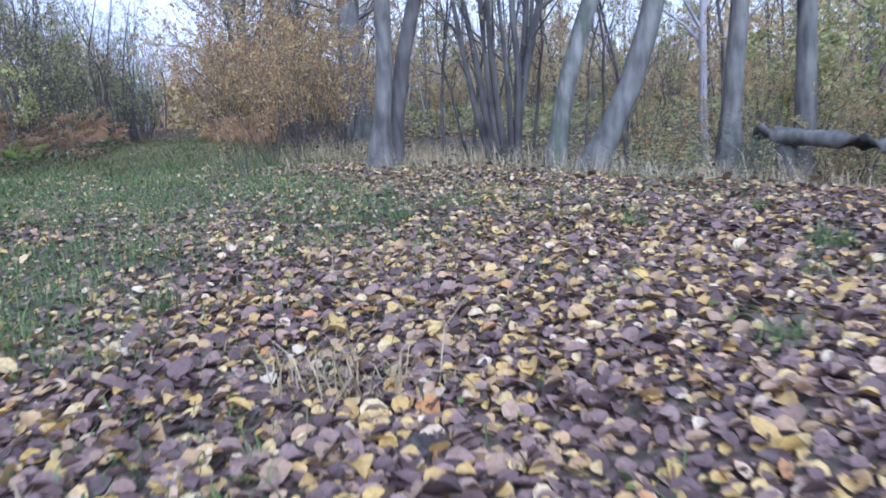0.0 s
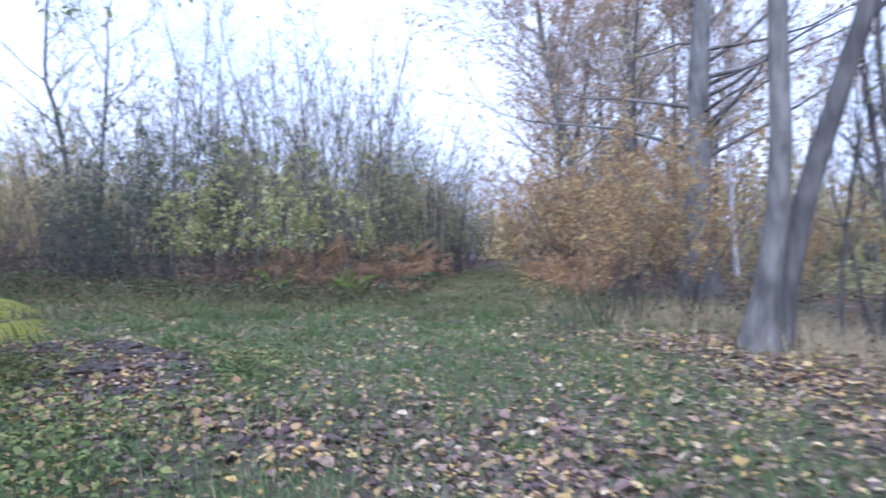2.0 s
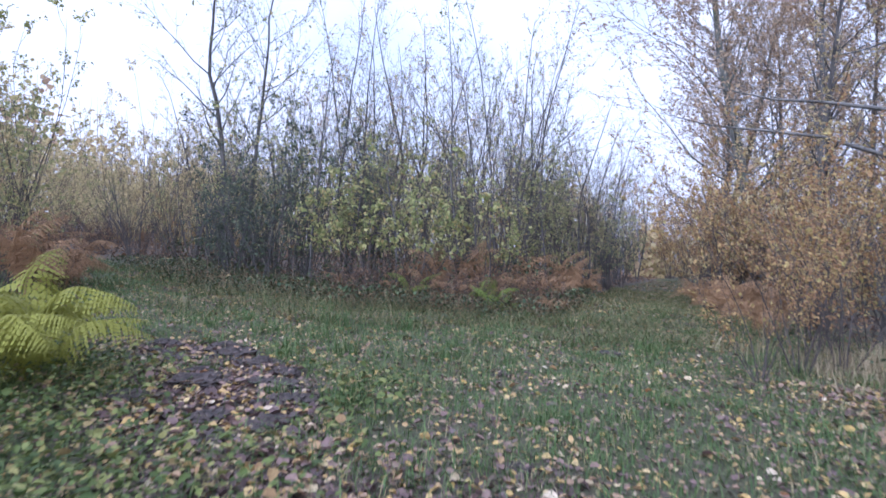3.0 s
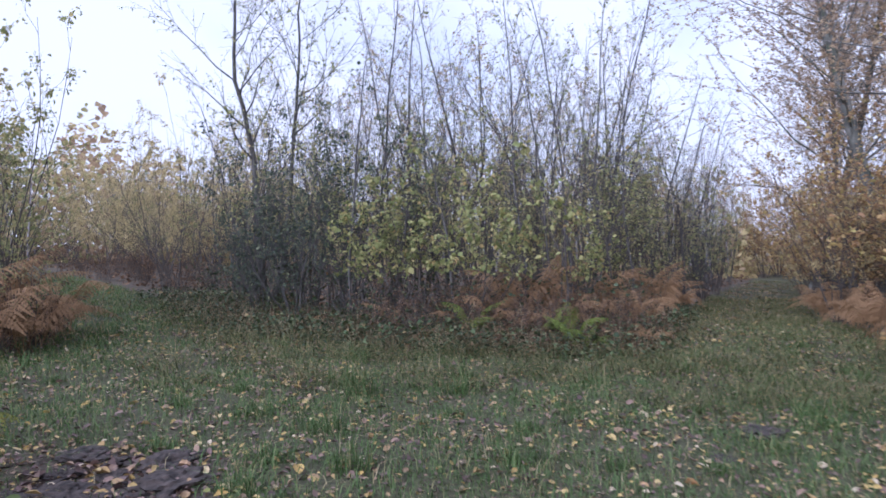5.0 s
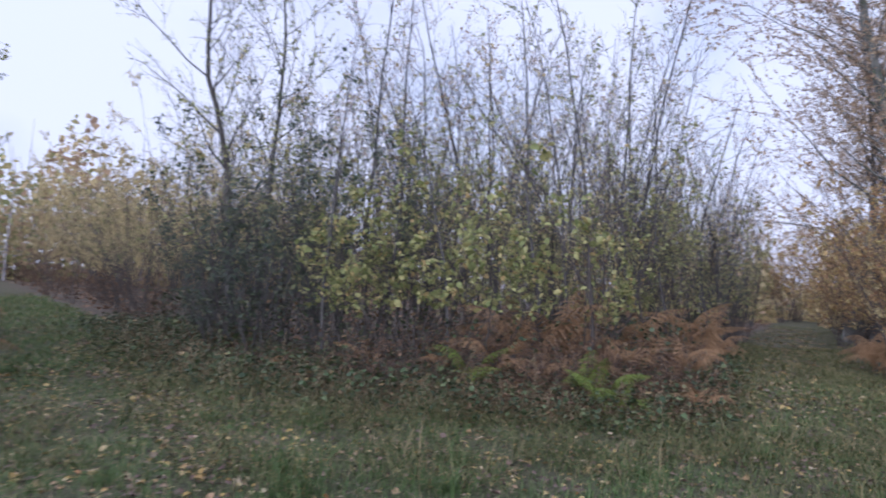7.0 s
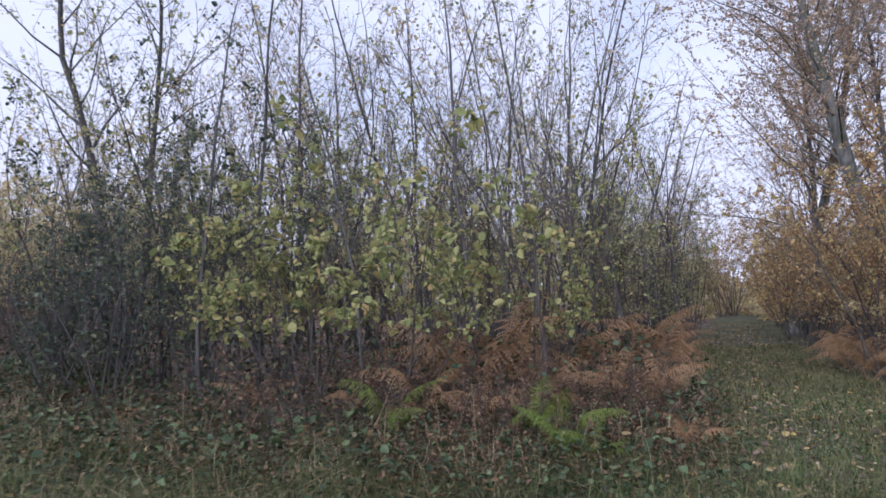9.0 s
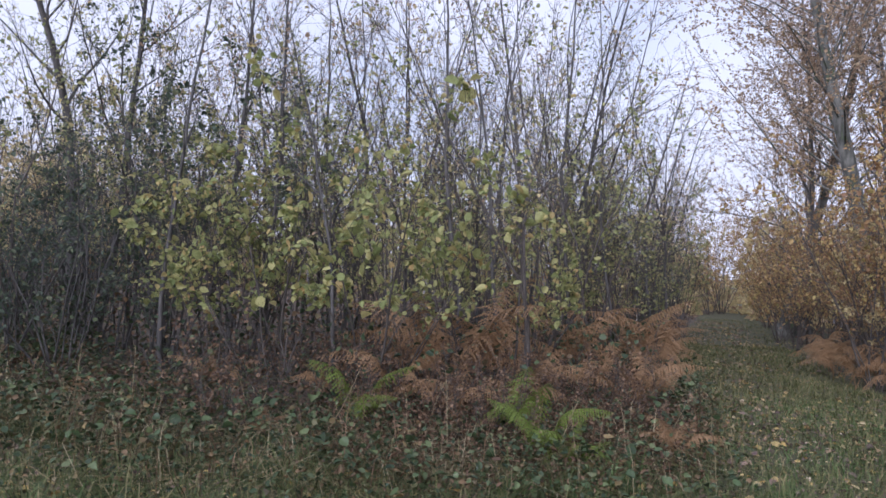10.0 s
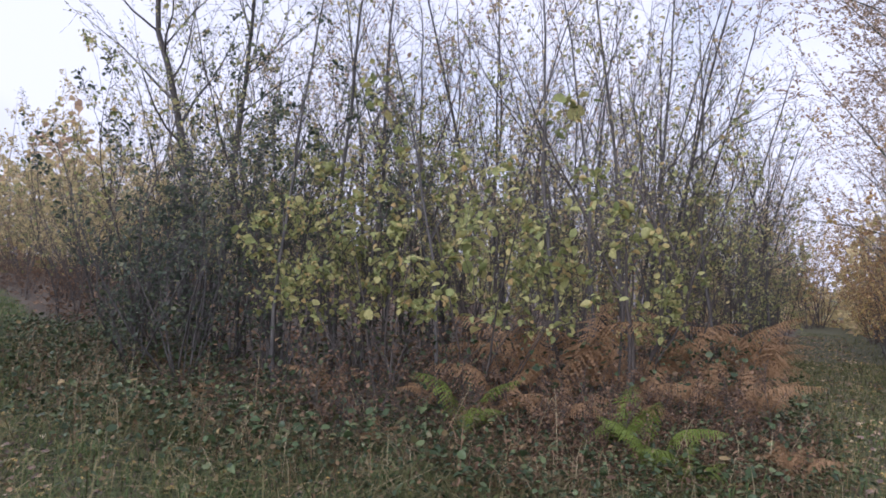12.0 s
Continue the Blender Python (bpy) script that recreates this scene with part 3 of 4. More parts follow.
FERNS = [make_fern("bracken", 80 + i, "withered rust-brown bracken fronds", FERNBROWN, 5, (1.3, 1.5, 1.1, 1.6)[i], (1.35, 1.5, 1.9, 1.25)[i], "withered bracken") for i in range(4)]
FERN_G = make_fern("green_bracken", 86, "green bracken just turning yellow", FERNGREEN, 7, 1.15, 1.75, "green bracken", 0.17)
FERN_Y = make_fern("yellow_bracken", 85, "bright yellow-green bracken beside the path", FERNYELLOW, 8, 1.65, 1.1, "yellow bracken", 0.22)

used = set()


def plant(pattern, x, y, turn=0.0, scale=1.0, sink=0.0):
    """The first of a kind is the pattern itself; the rest are copies."""
    if pattern.name in used:
        return again(pattern, x, y, turn, scale, sink)
    used.add(pattern.name)
    return put(pattern, x, y, turn, scale, sink)


R = random.Random(5)


def spots_in(count, x0, x1, y0, y1, inside, gap):
    """Random places that keep their distance from one another."""
    out, tries = [], 0
    while len(out) < count and tries < count * 40:
        tries += 1
        x, y = R.uniform(x0, x1), R.uniform(y0, y1)
        if inside(x, y) and all((x - a) ** 2 + (y - b) ** 2 > gap * gap for a, b in out):
            out.append((x, y))
    return out


def in_thicket(x, y, d):
    return y > thicket_edge(x) + d


# ---- the thicket between the two tracks ----
for x, y in spots_in(70, -3.5, 7.5, 6.4, 19, lambda x, y: in_thicket(x, y, 1.7), 0.5):
    plant(R.choice(POLES), x, y, R.uniform(0, 360), R.uniform(0.75, 1.05) * (1 if x < 4 else 0.8) * (0.72 if y < thicket_edge(x) + 3 else 1))
for x, y in spots_in(60, -14, 16, 9, 36, lambda x, y: in_thicket(x, y, 2.5), 0.9):
    plant(R.choice(POLES), x, y, R.uniform(0, 360), R.uniform(0.7, 1.0) * (0.8 if x < -5 else 1))
for x, y in spots_in(22, -9, -2, 7.5, 15, lambda x, y: in_thicket(x, y, 1.5), 0.6):
    plant(R.choice((POLES[1], POLES[2], POLES[4], POLES[5])), x, y, R.uniform(0, 360), R.uniform(0.75, 1.0))
for x, y in spots_in(14, -12, 14, 12, 34, lambda x, y: in_thicket(x, y, 3), 1.2):
    plant(R.choice(GREENS + GREENS + ORANGES + YELLOWS), x, y, R.uniform(0, 360), R.uniform(0.75, 1.05))
for x, y in ((-5.4, 7.3), (-4.5, 6.8), (-6.2, 8.4), (-3.9, 7.9), (-5.1, 8.8), (-6.9, 9.6)):
    plant(R.choice(DARKS), x, y, R.uniform(0, 360), R.uniform(0.8, 1.0))
for x, y, k in ((-3.7, 7.9, 0.95), (-4.7, 8.6, 1.0), (-3.0, 9.0, 0.9), (-5.6, 9.4, 1.0)):
    plant(R.choice(DARK_TALLS), x, y, R.uniform(0, 360), k)
for x, y in ((-4.4, 9.3), (-3.2, 10.0), (-1.0, 9.3), (0.4, 9.1), (1.6, 10.2), (3.1, 12.2), (4.3, 15.0), (0.6, 12.0), (6.2, 18.6), (2.6, 14.5), (7.6, 22)):
    plant(R.choice(GREENS), x, y, R.uniform(0, 360), R.uniform(0.8, 1.1))
for x, y, s in ((-0.95, 6.5, 1.0), (-2.0, 6.5, 0.9), (-2.9, 6.9, 0.8), (0.1, 7.6, 0.95), (1.2, 8.4, 0.8), (-2.5, 7.9, 1.0)):
    plant(R.choice(HAZELS), x, y, R.uniform(0, 360), s)
for x, y in spots_in(44, -32, -8.5, 11, 42, lambda x, y: in_thicket(x, y, 0.8), 1.3):
    plant(R.choice(YELLOWS), x, y, R.uniform(0, 360), R.uniform(1.0, 1.4))
for x, y in spots_in(32, -3, 6.5, 4.2, 16, lambda x, y: 0.5 < y - thicket_edge(x) < 5, 0.6):
    plant(R.choice(BROWNS), x, y, R.uniform(0, 360), R.uniform(0.45, 0.95))
for x, y, s in ((1.7, 8.9, 1.3), (3.0, 9.6, 1.3), (0.6, 6.3, 1.0), (1.0, 7.9, 1.3), (2.6, 9.0, 1.2), (-0.3, 7.0, 1.3), (1.4, 7.2, 1.0), (-0.7, 6.2, 1.1), (-1.75, 5.3, 0.42), (3.4, 11.0, 1.2),
                (2.2, 10.2, 1.4), (3.9, 11.8, 1.2), (0.2, 7.3, 1.4), (4.4, 13.2, 1.2), (-4.0, 6.3, 0.5), (0.9, 6.9, 1.1), (2.0, 8.0, 1.1), (-1.4, 6.6, 0.8), (-0.1, 6.1, 0.9), (2.9, 10.4, 1.35),
                (1.9, 6.6, 0.8), (3.6, 12.4, 1.2), (0.5, 8.6, 1.5), (-2.6, 6.4, 0.55), (1.2, 9.6, 1.4), (4.2, 14.4, 1.3), (-0.6, 8.0, 1.5), (2.1, 5.6, 0.5), (1.9, 5.3, 0.45), (2.4, 7.4, 0.7)):
    plant(R.choice(FERNS), x, y, R.uniform(0, 360), s)
for x, y in ((0.2, 5.5), (-0.4, 5.8), (0.9, 6.2), (1.5, 6.1), (-1.0, 5.7), (0.5, 5.9), (1.2, 6.7), (-0.1, 6.6), (2.0, 6.0), (1.9, 7.0), (-1.6, 6.0), (2.2, 8.2), (2.7, 8.4), (0.6, 6.9)):
    plant(R.choice(BROWNS), x, y, R.uniform(0, 360), R.uniform(0.55, 0.85))
for x, y, turn, k in ((0.65, 5.2, 200, 0.8), (1.0, 5.0, 80, 0.6), (0.55, 5.6, 310, 0.95), (-0.9, 5.7, 20, 0.9)):
    plant(FERN_G, x, y, turn, k)

for x, y in spots_in(26, 4, 13, 14, 34, lambda x, y: 0.6 < y - thicket_edge(x) < 6, 0.8):
    plant(R.choice(POLES), x, y, R.uniform(0, 360), R.uniform(0.65, 0.9))
for x, y, k in ((7.4, 24.0, 0.9), (8.2, 26.2, 1.0), (6.4, 21.2, 0.8), (9.4, 29.0, 1.0)):
    plant(R.choice(DARKS), x, y, R.uniform(0, 360), k)

for x, y in spots_in(14, -16, -8.5, 11, 21, lambda x, y: in_thicket(x, y, 0.5), 1.0):
    plant(R.choice((POLES[1], POLES[2], POLES[4], POLES[5])), x, y, R.uniform(0, 360), R.uniform(0.6, 0.85))

# ---- right of the track ----
for x, y, s in ((3.5, -1.0, 0.55), (4.3, -0.3, 0.75), (5.4, 0.6, 1.0), (5.9, 2.2, 0.9), (7.4, 4.6, 0.9), (8.4, 7.2, 0.9), (9.3, 10.4, 0.95), (18, 47, 2.0), (20, 50, 2.1), (16.6, 50, 1.9), (21.5, 54, 2.2), (18.8, 54, 2.1), (15.2, 48, 1.8), (9.7, 13.8, 1.0), (10.3, 17.0, 1.0), (11.2, 20, 1.1), (12.4, 24, 1.2), (14.4, 28, 1.3), (16.2, 33, 1.3), (18.6, 38, 1.3), (21, 44, 1.4), (6.6, 0.9, 1.0),
                (8.2, 3.6, 1.1), (9.3, 8.6, 1.2), (11.0, 12.0, 1.2), (13.0, 21.5, 1.2), (15.5, 26, 1.3), (18, 31, 1.3)):
    plant(R.choice(ORANGES), x, y, R.uniform(0, 360), s)
for x, y, s in ((7.8, 11.6, 0.8), (10.4, 10.6, 0.9), (7.2, 3.0, 0.9), (12.4, 17.5, 0.9)):
    plant(R.choice(YELLOWS), x, y, R.uniform(0, 360), s)
for x, y in ((7.9, 13.4), (8.5, 14.6), (8.0, 12.4), (9.0, 15.8), (7.2, 9.4), (6.6, 7.8), (6.2, 6.0), (8.8, 13.2), (5.6, 3.6), (7.6, 10.8), (9.8, 17.4),
             (6.9, 8.6), (7.2, 9.9), (7.6, 9.0), (7.9, 11.5), (7.0, 7.0), (7.6, 8.0), (8.2, 10.2), (8.4, 11.6), (6.5, 5.0), (7.1, 5.9), (8.8, 12.4), (7.4, 11.9)):
    plant(R.choice(FERNS), x, y, R.uniform(0, 360), R.uniform(1.05, 1.5))

for x, y, s in ((14.2, 18.0, 0.9), (13.6, 25.5, 0.95), (15.6, 24.0, 1.0), (17.5, 20.0, 1.0), (12.2, 14.0, 0.7)):
    plant(TALLS[1], x, y, R.uniform(0, 360), s)
for x, y in spots_in(12, 9.3, 12.6, -12, 4.5, lambda x, y: not (9.2 < x < 13.2 and -5 < y < 2.6), 0.9):
    plant(R.choice(ORANGES + YELLOWS), x, y, R.uniform(0, 360), R.uniform(0.45, 0.75))

for x, y in spots_in(20, 6, 22, 11, 36, lambda x, y: 0.6 < x - east_edge(y) < 4.5, 1.3):
    plant(R.choice(ORANGES), x, y, R.uniform(0, 360), R.uniform(1.0, 1.45))

# ---- left of the track ----
for x, y, s in ((-8.6, 4.4, 1.15), (-9.6, 5.8, 1.2), (-8.3, 3.0, 0.9), (-7.2, 3.1, 0.45), (-7.6, 2.4, 0.5), (-11.2, 7.4, 1.2)):
    plant(R.choice(GREENS), x, y, R.uniform(0, 360), s)
for x, y in spots_in(20, -30, -7.5, 4, 34, lambda x, y: y < west_edge(x) - 0.3 and y > west_edge(x) - 5 or 0.5 < y - thicket_edge(x) < 4, 1.0):
    plant(R.choice(BROWNS), x, y, R.uniform(0, 360), R.uniform(0.9, 1.6))
for x, y, s in ((-3.45, -4.3, 0.85), (-3.7, -3.5, 0.9), (-3.3, -3.9, 0.7), (-4.2, -4.2, 0.9), (-3.9, -2.7, 0.75), (-4.5, -3.3, 0.8), (-3.9, -5.0, 0.75)):
    plant(FERN_Y, x, y, R.uniform(0, 360), s)
for x, y in ((-7.3, 3.5), (-7.8, 3.0), (-7.0, 2.6), (-8.2, 4.0), (-6.8, 1.6), (-7.1, 3.0), (-7.5, 4.2), (-7.9, 4.6), (-7.3, 2.2), (-8.3, 3.2)):
    plant(R.choice(FERNS), x, y, R.uniform(0, 360), R.uniform(1.1, 1.5))
for x, y in ((-7.2, 3.2), (-7.5, 3.9), (-7.0, 2.5), (-7.9, 3.4), (-7.6, 2.8)):
    plant(R.choice(BROWNS), x, y, R.uniform(0, 360), R.uniform(0.8, 1.05))
for x, y in ((-9.2, 3.6), (-11, 5.2), (-13.5, 7.4), (-16, 10), (-9.6, 1.2), (-12, 3.0), (-20, 14), (-24, 18.5), (-10.5, -1.5)):
    plant(R.choice(YELLOWS), x, y, R.uniform(0, 360), R.uniform(0.9, 1.2))

# ---- the wood all round ----
for x, y in spots_in(56, 8.5, 48, -28, 45, lambda x, y: x > east_edge(y) + 2.5 and (x > 13 or y > 8) and not (10 < x < 14 and -6 < y < 3), 1.8):
    plant(R.choice(TALLS), x, y, R.uniform(0, 360), R.uniform(0.8, 1.15))
for x, y in spots_in(26, 13.5, 34, -20, 12, lambda x, y: True, 2.0):
    plant(R.choice(ORANGES + YELLOWS + ORANGES + GREENS), x, y, R.uniform(0, 360), R.uniform(1.0, 1.7))
for x, y in spots_in(44, 8, 40, 10, 55, lambda x, y: x > east_edge(y) + 1.0, 1.5):
    plant(R.choice(ORANGES + ORANGES + YELLOWS), x, y, R.uniform(0, 360), R.uniform(1.0, 1.5))
for x, y in spots_in(34, -45, -10, -25, 40, lambda x, y: y < west_edge(x) - 3.5, 2.3):
    plant(R.choice(TALLS[2:]), x, y, R.uniform(0, 360), R.uniform(0.5, 0.75))
for x, y in spots_in(60, -44, -9, -10, 36, lambda x, y: y < west_edge(x) - 1.2, 1.6):
    plant(R.choice(YELLOWS + YELLOWS + GREENS), x, y, R.uniform(0, 360), R.uniform(0.9, 1.3))
for x, y in spots_in(26, -30, 30, -45, -24, lambda x, y: True, 3.0):
    plant(R.choice(TALLS), x, y, R.uniform(0, 360), R.uniform(0.8, 1.1))
for x, y in spots_in(46, -50, 50, 36, 80, lambda x, y: in_thicket(x, y, 5) or x > east_edge(y) + 3, 2.5):
    plant(R.choice(TALLS), x, y, R.uniform(0, 360), R.uniform(0.45, 0.65))


def far_woods():
    """The wood beyond, closing the view all round: massed leaves and stems."""
    rs = np.random.RandomState(40)
    n = 170000
    a, r = rs.uniform(0, 2 * math.pi, n), rs.uniform(44, 74, n)
    x, y = r * np.cos(a), r * np.sin(a)
    top = 6.5 + 2.0 * np.sin(9 * a) + 1.4 * np.sin(23 * a + 1) + 1.2 * np.sin(57 * a)
    z = ground_z(x, y) + top * rs.random_sample(n) ** 1.5
    clear = (r > 58) | (y < 20) | (np.abs(x - np.interp(y, [24, 38, 78, 150], [9.6, 15.1, 31, 61])) > 1.6)
    pts = np.stack([x, y, z], 1)[clear]
    third = np.sin(7 * a[clear]) + rs.normal(0, 0.5, len(pts))
    for name, mask, mat, label in (("far_foliage", third < -0.3, OLIVE, "distant olive-green woodland foliage"), ("far_foliage", (third >= -0.3) & (third < 0.5), RUST, "distant rust-brown woodland foliage"),
                                   ("far_foliage", third >= 0.5, YELLOW, "distant yellow woodland foliage")):
        tagged(new(name, leaf_mesh(name, rs, pts[mask], 0.36, mat, 0.0, 0.35, 0.2, 1.3)), label, "woodland", kind="stuff")
    n = 1500
    a, r = rs.uniform(0, 2 * math.pi, n), rs.uniform(44, 70, n)
    x, y = r * np.cos(a), r * np.sin(a)
    keep = np.abs(x - np.interp(y, [24, 38, 78, 150], [9.6, 15.1, 31, 61])) > 3
    wood = Wood()
    rng = random.Random(41)
    for px, py in zip(x[keep], y[keep]):
        p = Vector((px, py, float(ground_z(px, py)) - 0.2))
        pts, radii = limb(rng, p, (0, 0, 1), rng.uniform(6, 11), rng.uniform(0.05, 0.13), 0.015, 4, 0.06, 0.05)
        wood.tube(pts, radii, 4)
    # haze on these stems is only their paler bark colour
    tagged(new("far_stems", wood.mesh("far stems", BARK_HAZE)), "distant bare stems of the wood", "woodland", kind="stuff")


far_woods()


def overhanging_tree():
    """A tree beside the path whose low bough hangs over it."""
    ob = make_tree("hornbeam_tree", 21, "grey tree with a low drooping bough over the path", "tree", BARK_GREY, OLIVE, 9, 0.16, first=0.45, boughs=14, bough_len=0.3, bough_angle=0.9,
                   twigs=6, leaves=900, leaf_size=0.06, sides=9, twig_radius=0.006)
    put(ob, -6.4, -4.6)
    rng, wood, places = random.Random(22), Wood(), []
    pts, radii = limb(rng, (0, 0, 2.75), (4.6, 1.7, 0.3), 5.2, 0.05, 0.006, 10, 0.06, -0.015)
    wood.tube(pts, radii, 6)
    for k in range(26):
        p, d = at_along(pts, 0.35 + 0.62 * k / 25)
        tp, tq = limb(rng, p, aside(rng, d, rng.uniform(0.5, 1.0)), rng.uniform(0.4, 1.0), 0.006, 0.002, 5, 0.14, -0.07)
        wood.tube(tp, tq, 3)
        for _ in range(5):
            q, _d = at_along(tp, rng.uniform(0.3, 1))
            places.append((q.x, q.y, q.z - 0.01))
    part("bough", wood.mesh("bough", BARK_TWIG), ob)
    part("bough_leaves", leaf_mesh("bough leaves", np.random.RandomState(23), places, 0.07, OLIVE, 0, 0.3, 1.0), ob)


overhanging_tree()

# ---- by the ditch ----
for x, y, k in ((11.3, -8.6, 1.2), (10.4, -9.9, 1.1), (12.3, -7.4, 1.3), (11.9, -10.4, 1.3), (9.6, -11.2, 1.0), (13.2, -5.6, 1.4)):
    plant(R.choice(HAZELS), x, y, R.uniform(0, 360), k)
for x, y, k in ((10.9, -6.0, 1.0), (9.4, -2.2, 0.85), (10.4, -4.0, 0.9), (8.7, -1.2, 0.8), (9.0, -4.3, 0.75), (8.4, -2.2, 0.9), (11.6, -3.0, 1.0), (7.6, -1.6, 0.8)):
    plant(R.choice((POLES[3], POLES[6], POLES[1])), x, y, R.uniform(0, 360), k)
plant(TALLS[1], 11.0, -7.3, 40, 1.1)
plant(GREENS[0], 10.6, -9.8, 40, 0.9)
plant(DARKS[0], 7.2, -8.6, 40, 0.3)
plant(DARKS[1], 7.7, -8.0, 90, 0.32)


def fallen_log():
    ob = empty_thing("fallen_log", "grey fallen tree trunk lying on two short stumps", "log")
    rng = random.Random(3)
    wood = Wood()
    a, b = Vector((8.65, -7.8, 0.0)), Vector((7.5, -11.6, -0.1))
    pts = [a.lerp(b, i / 12) + Vector((rng.gauss(0, 0.02), 0, rng.gauss(0, 0.015))) for i in range(13)]
    wood.tube(pts, [0.13 + rng.gauss(0, 0.008) for _ in pts], 12)
    part("log", wood.mesh("log", BARK_PALE), ob)
    for f in (0.12, 0.8):
        p = a.lerp(b, f)
        w = Wood()
        base = float(ground_z(p.x, p.y)) - 0.05
        w.tube([Vector((p.x, p.y, base)), Vector((p.x, p.y, (base + p.z) / 2)), Vector((p.x, p.y, p.z - 0.13))], [0.17, 0.13, 0.14], 10)
        part("stump", w.mesh("stump", BARK_DARK), ob)


fallen_log()


# ---- ground cover ----
def scatter(seed, count, x0, x1, y0, y1, chance, lift=0.0):
    """Places on the ground, kept by chance(x, y)."""
    rs = np.random.RandomState(seed)
    x, y = rs.uniform(x0, x1, count), rs.uniform(y0, y1, count)
    keep = rs.random_sample(count) < chance(x, y)
    x, y = x[keep], y[keep]
    return rs, np.stack([x, y, ground_z(x, y) + lift * rs.random_sample(len(x))], 1)


def open_ground(x, y):
    return smooth(0.6, -0.3, y - thicket_edge(x))


def stuff(name, me, label, category):
    tagged(new(name, me), label, category, kind="stuff")


rs, pl = scatter(1, 76000, -6, 9, -14.6, -1.0, lambda x, y: 0.04 + 0.96 * litter_amount(x, y), 0.035)
stuff("fallen_leaves", leaf_mesh("fallen leaves", rs, pl, 0.06, LITTER, 0.62, 0.3, 0.0, 1.1, ROUND), "thick carpet of brown and yellow fallen leaves", "leaves")
rs, pl = scatter(19, 12000, -2.5, 3.5, -13, -8.8, litter_amount, 0.03)
stuff("fresh_leaves", leaf_mesh("fresh leaves", rs, pl, 0.062, LITTER, 0.55, 0.3, 0.0, 1.1, ROUND), "loose fresh brown leaves over the older carpet", "leaves")
rs, pl = scatter(11, 60000, -6, 9, -14.6, -3.0, litter_amount, 0.008)
stuff("old_leaves", leaf_mesh("old leaves", rs, pl, 0.06, OLDLEAF, 0.9, 0.3, 0.0, 1.2, ROUND), "flattened dark wet leaves under the fresh ones", "leaves")
rs, pl = scatter(33, 80000, -15, 17, -23, -4, lambda x, y: 1.0 * ((x < -6) | (x > 9) | (y < -14.6)) * smooth(-23, -17, y), 0.03)
stuff("outer_leaves", leaf_mesh("outer leaves", rs, pl, 0.075, LITTER, 0.7, 0.3, 0.0, 1.2), "brown leaf litter spreading under the trees", "leaves")
rs, pl = scatter(12, 100000, -8, 8, -10, 9, lambda x, y: open_ground(x, y) * (0.35 + 0.4 * (np.sin(2.1 * x + 0.5) * np.sin(2.6 * y + x) > 0)), 0.05)
stuff("leaf_scraps", leaf_mesh("leaf scraps", rs, pl, 0.04, LITTER, 0.6, 0.4, 0.0, 1.0), "small brown leaf scraps in the grass", "leaves")
rs, pl = scatter(13, 60000, 1.5, 16, 4, 36, lambda x, y: open_ground(x, y) * (x < east_edge(y) + 0.5) * smooth(1.6, 0.5, np.abs(x - 1.0 - np.interp(y, [5, 13.5, 24, 38], [2.2, 4.9, 8.65, 14.1]))) * (0.12 + 0.5 * smooth(0.2, 1.0, np.sin(1.9 * x + y) + 0.6 * np.sin(2.3 * y - x))), 0.05)
stuff("track_leaves", leaf_mesh("track leaves", rs, pl, 0.06, LITTER, 0.75, 0.35, 0.0, 1.1), "tan leaves strewn along the track", "leaves")
rs, pl = scatter(2, 46000, -14, 14, -9, 24, lambda x, y: open_ground(x, y) * (0.1 + 0.42 * (np.sin(1.7 * x + 0.5) * np.sin(1.3 * y + x) > 0.2)), 0.05)
stuff("scattered_leaves", leaf_mesh("scattered leaves", rs, pl, 0.058, LITTER, 0.65, 0.35, 0.0, 1.1), "brown leaves scattered over the grass", "leaves")


def turf(x, y):
    patch = np.sin(2.3 * x + y) * np.sin(1.9 * y - 0.6 * x) + 0.6 * np.sin(5.1 * x - 2) * np.sin(4.3 * y + x)
    return open_ground(x, y) * (1 - 0.8 * turned_earth(x, y)) * (1 - (0.93 - 0.3 * smooth(-10.5, -8.0, y)) * litter_amount(x, y)) * (0.4 + 0.6 * smooth(-0.5, 0.4, patch)) * (1 - 0.35 * smooth(1.5, 4.0, y))


rs, pl = scatter(3, 330000, -8, 8, -11.5, 9, turf)
stuff("grass", blade_mesh("grass", rs, pl, 0.085, 0.003, GRASS, 1.0), "short damp green grass of the clearing", "grass")
rs, pl = scatter(4, 60000, -20, 20, 7, 40, lambda x, y: open_ground(x, y) * (x < east_edge(y) + 1))
stuff("track_grass", blade_mesh("track grass", rs, pl, 0.1, 0.007, OLIVEGRASS, 1.0), "green grass along the two tracks", "grass")
rs, pl = scatter(32, 90000, 1.5, 10, 1.5, 20, lambda x, y: open_ground(x, y) * (x < east_edge(y) + 0.6) * (0.45 + 0.55 * (np.sin(2.6 * x + y) * np.sin(2.2 * y - 0.7 * x) > -0.1)))
stuff("lane_grass", blade_mesh("lane grass", rs, pl, 0.1, 0.0035, OLIVEGRASS, 1.2), "short olive grass on the eastern track", "grass")
rs, pl = scatter(24, 60000, -18, -6, 1, 20, lambda x, y: open_ground(x, y) * smooth(-1.5, 0.3, y - west_edge(x)))
stuff("west_grass", blade_mesh("west grass", rs, pl, 0.1, 0.006, GRASS, 1.0), "short green grass of the western track", "grass")
rs, pl = scatter(5, 90000, -10, 6, 2.2, 12, lambda x, y: smooth(-2.2, 0.4, y - thicket_edge(x)) * smooth(3.4, 1.2, y - thicket_edge(x)), 0.34)
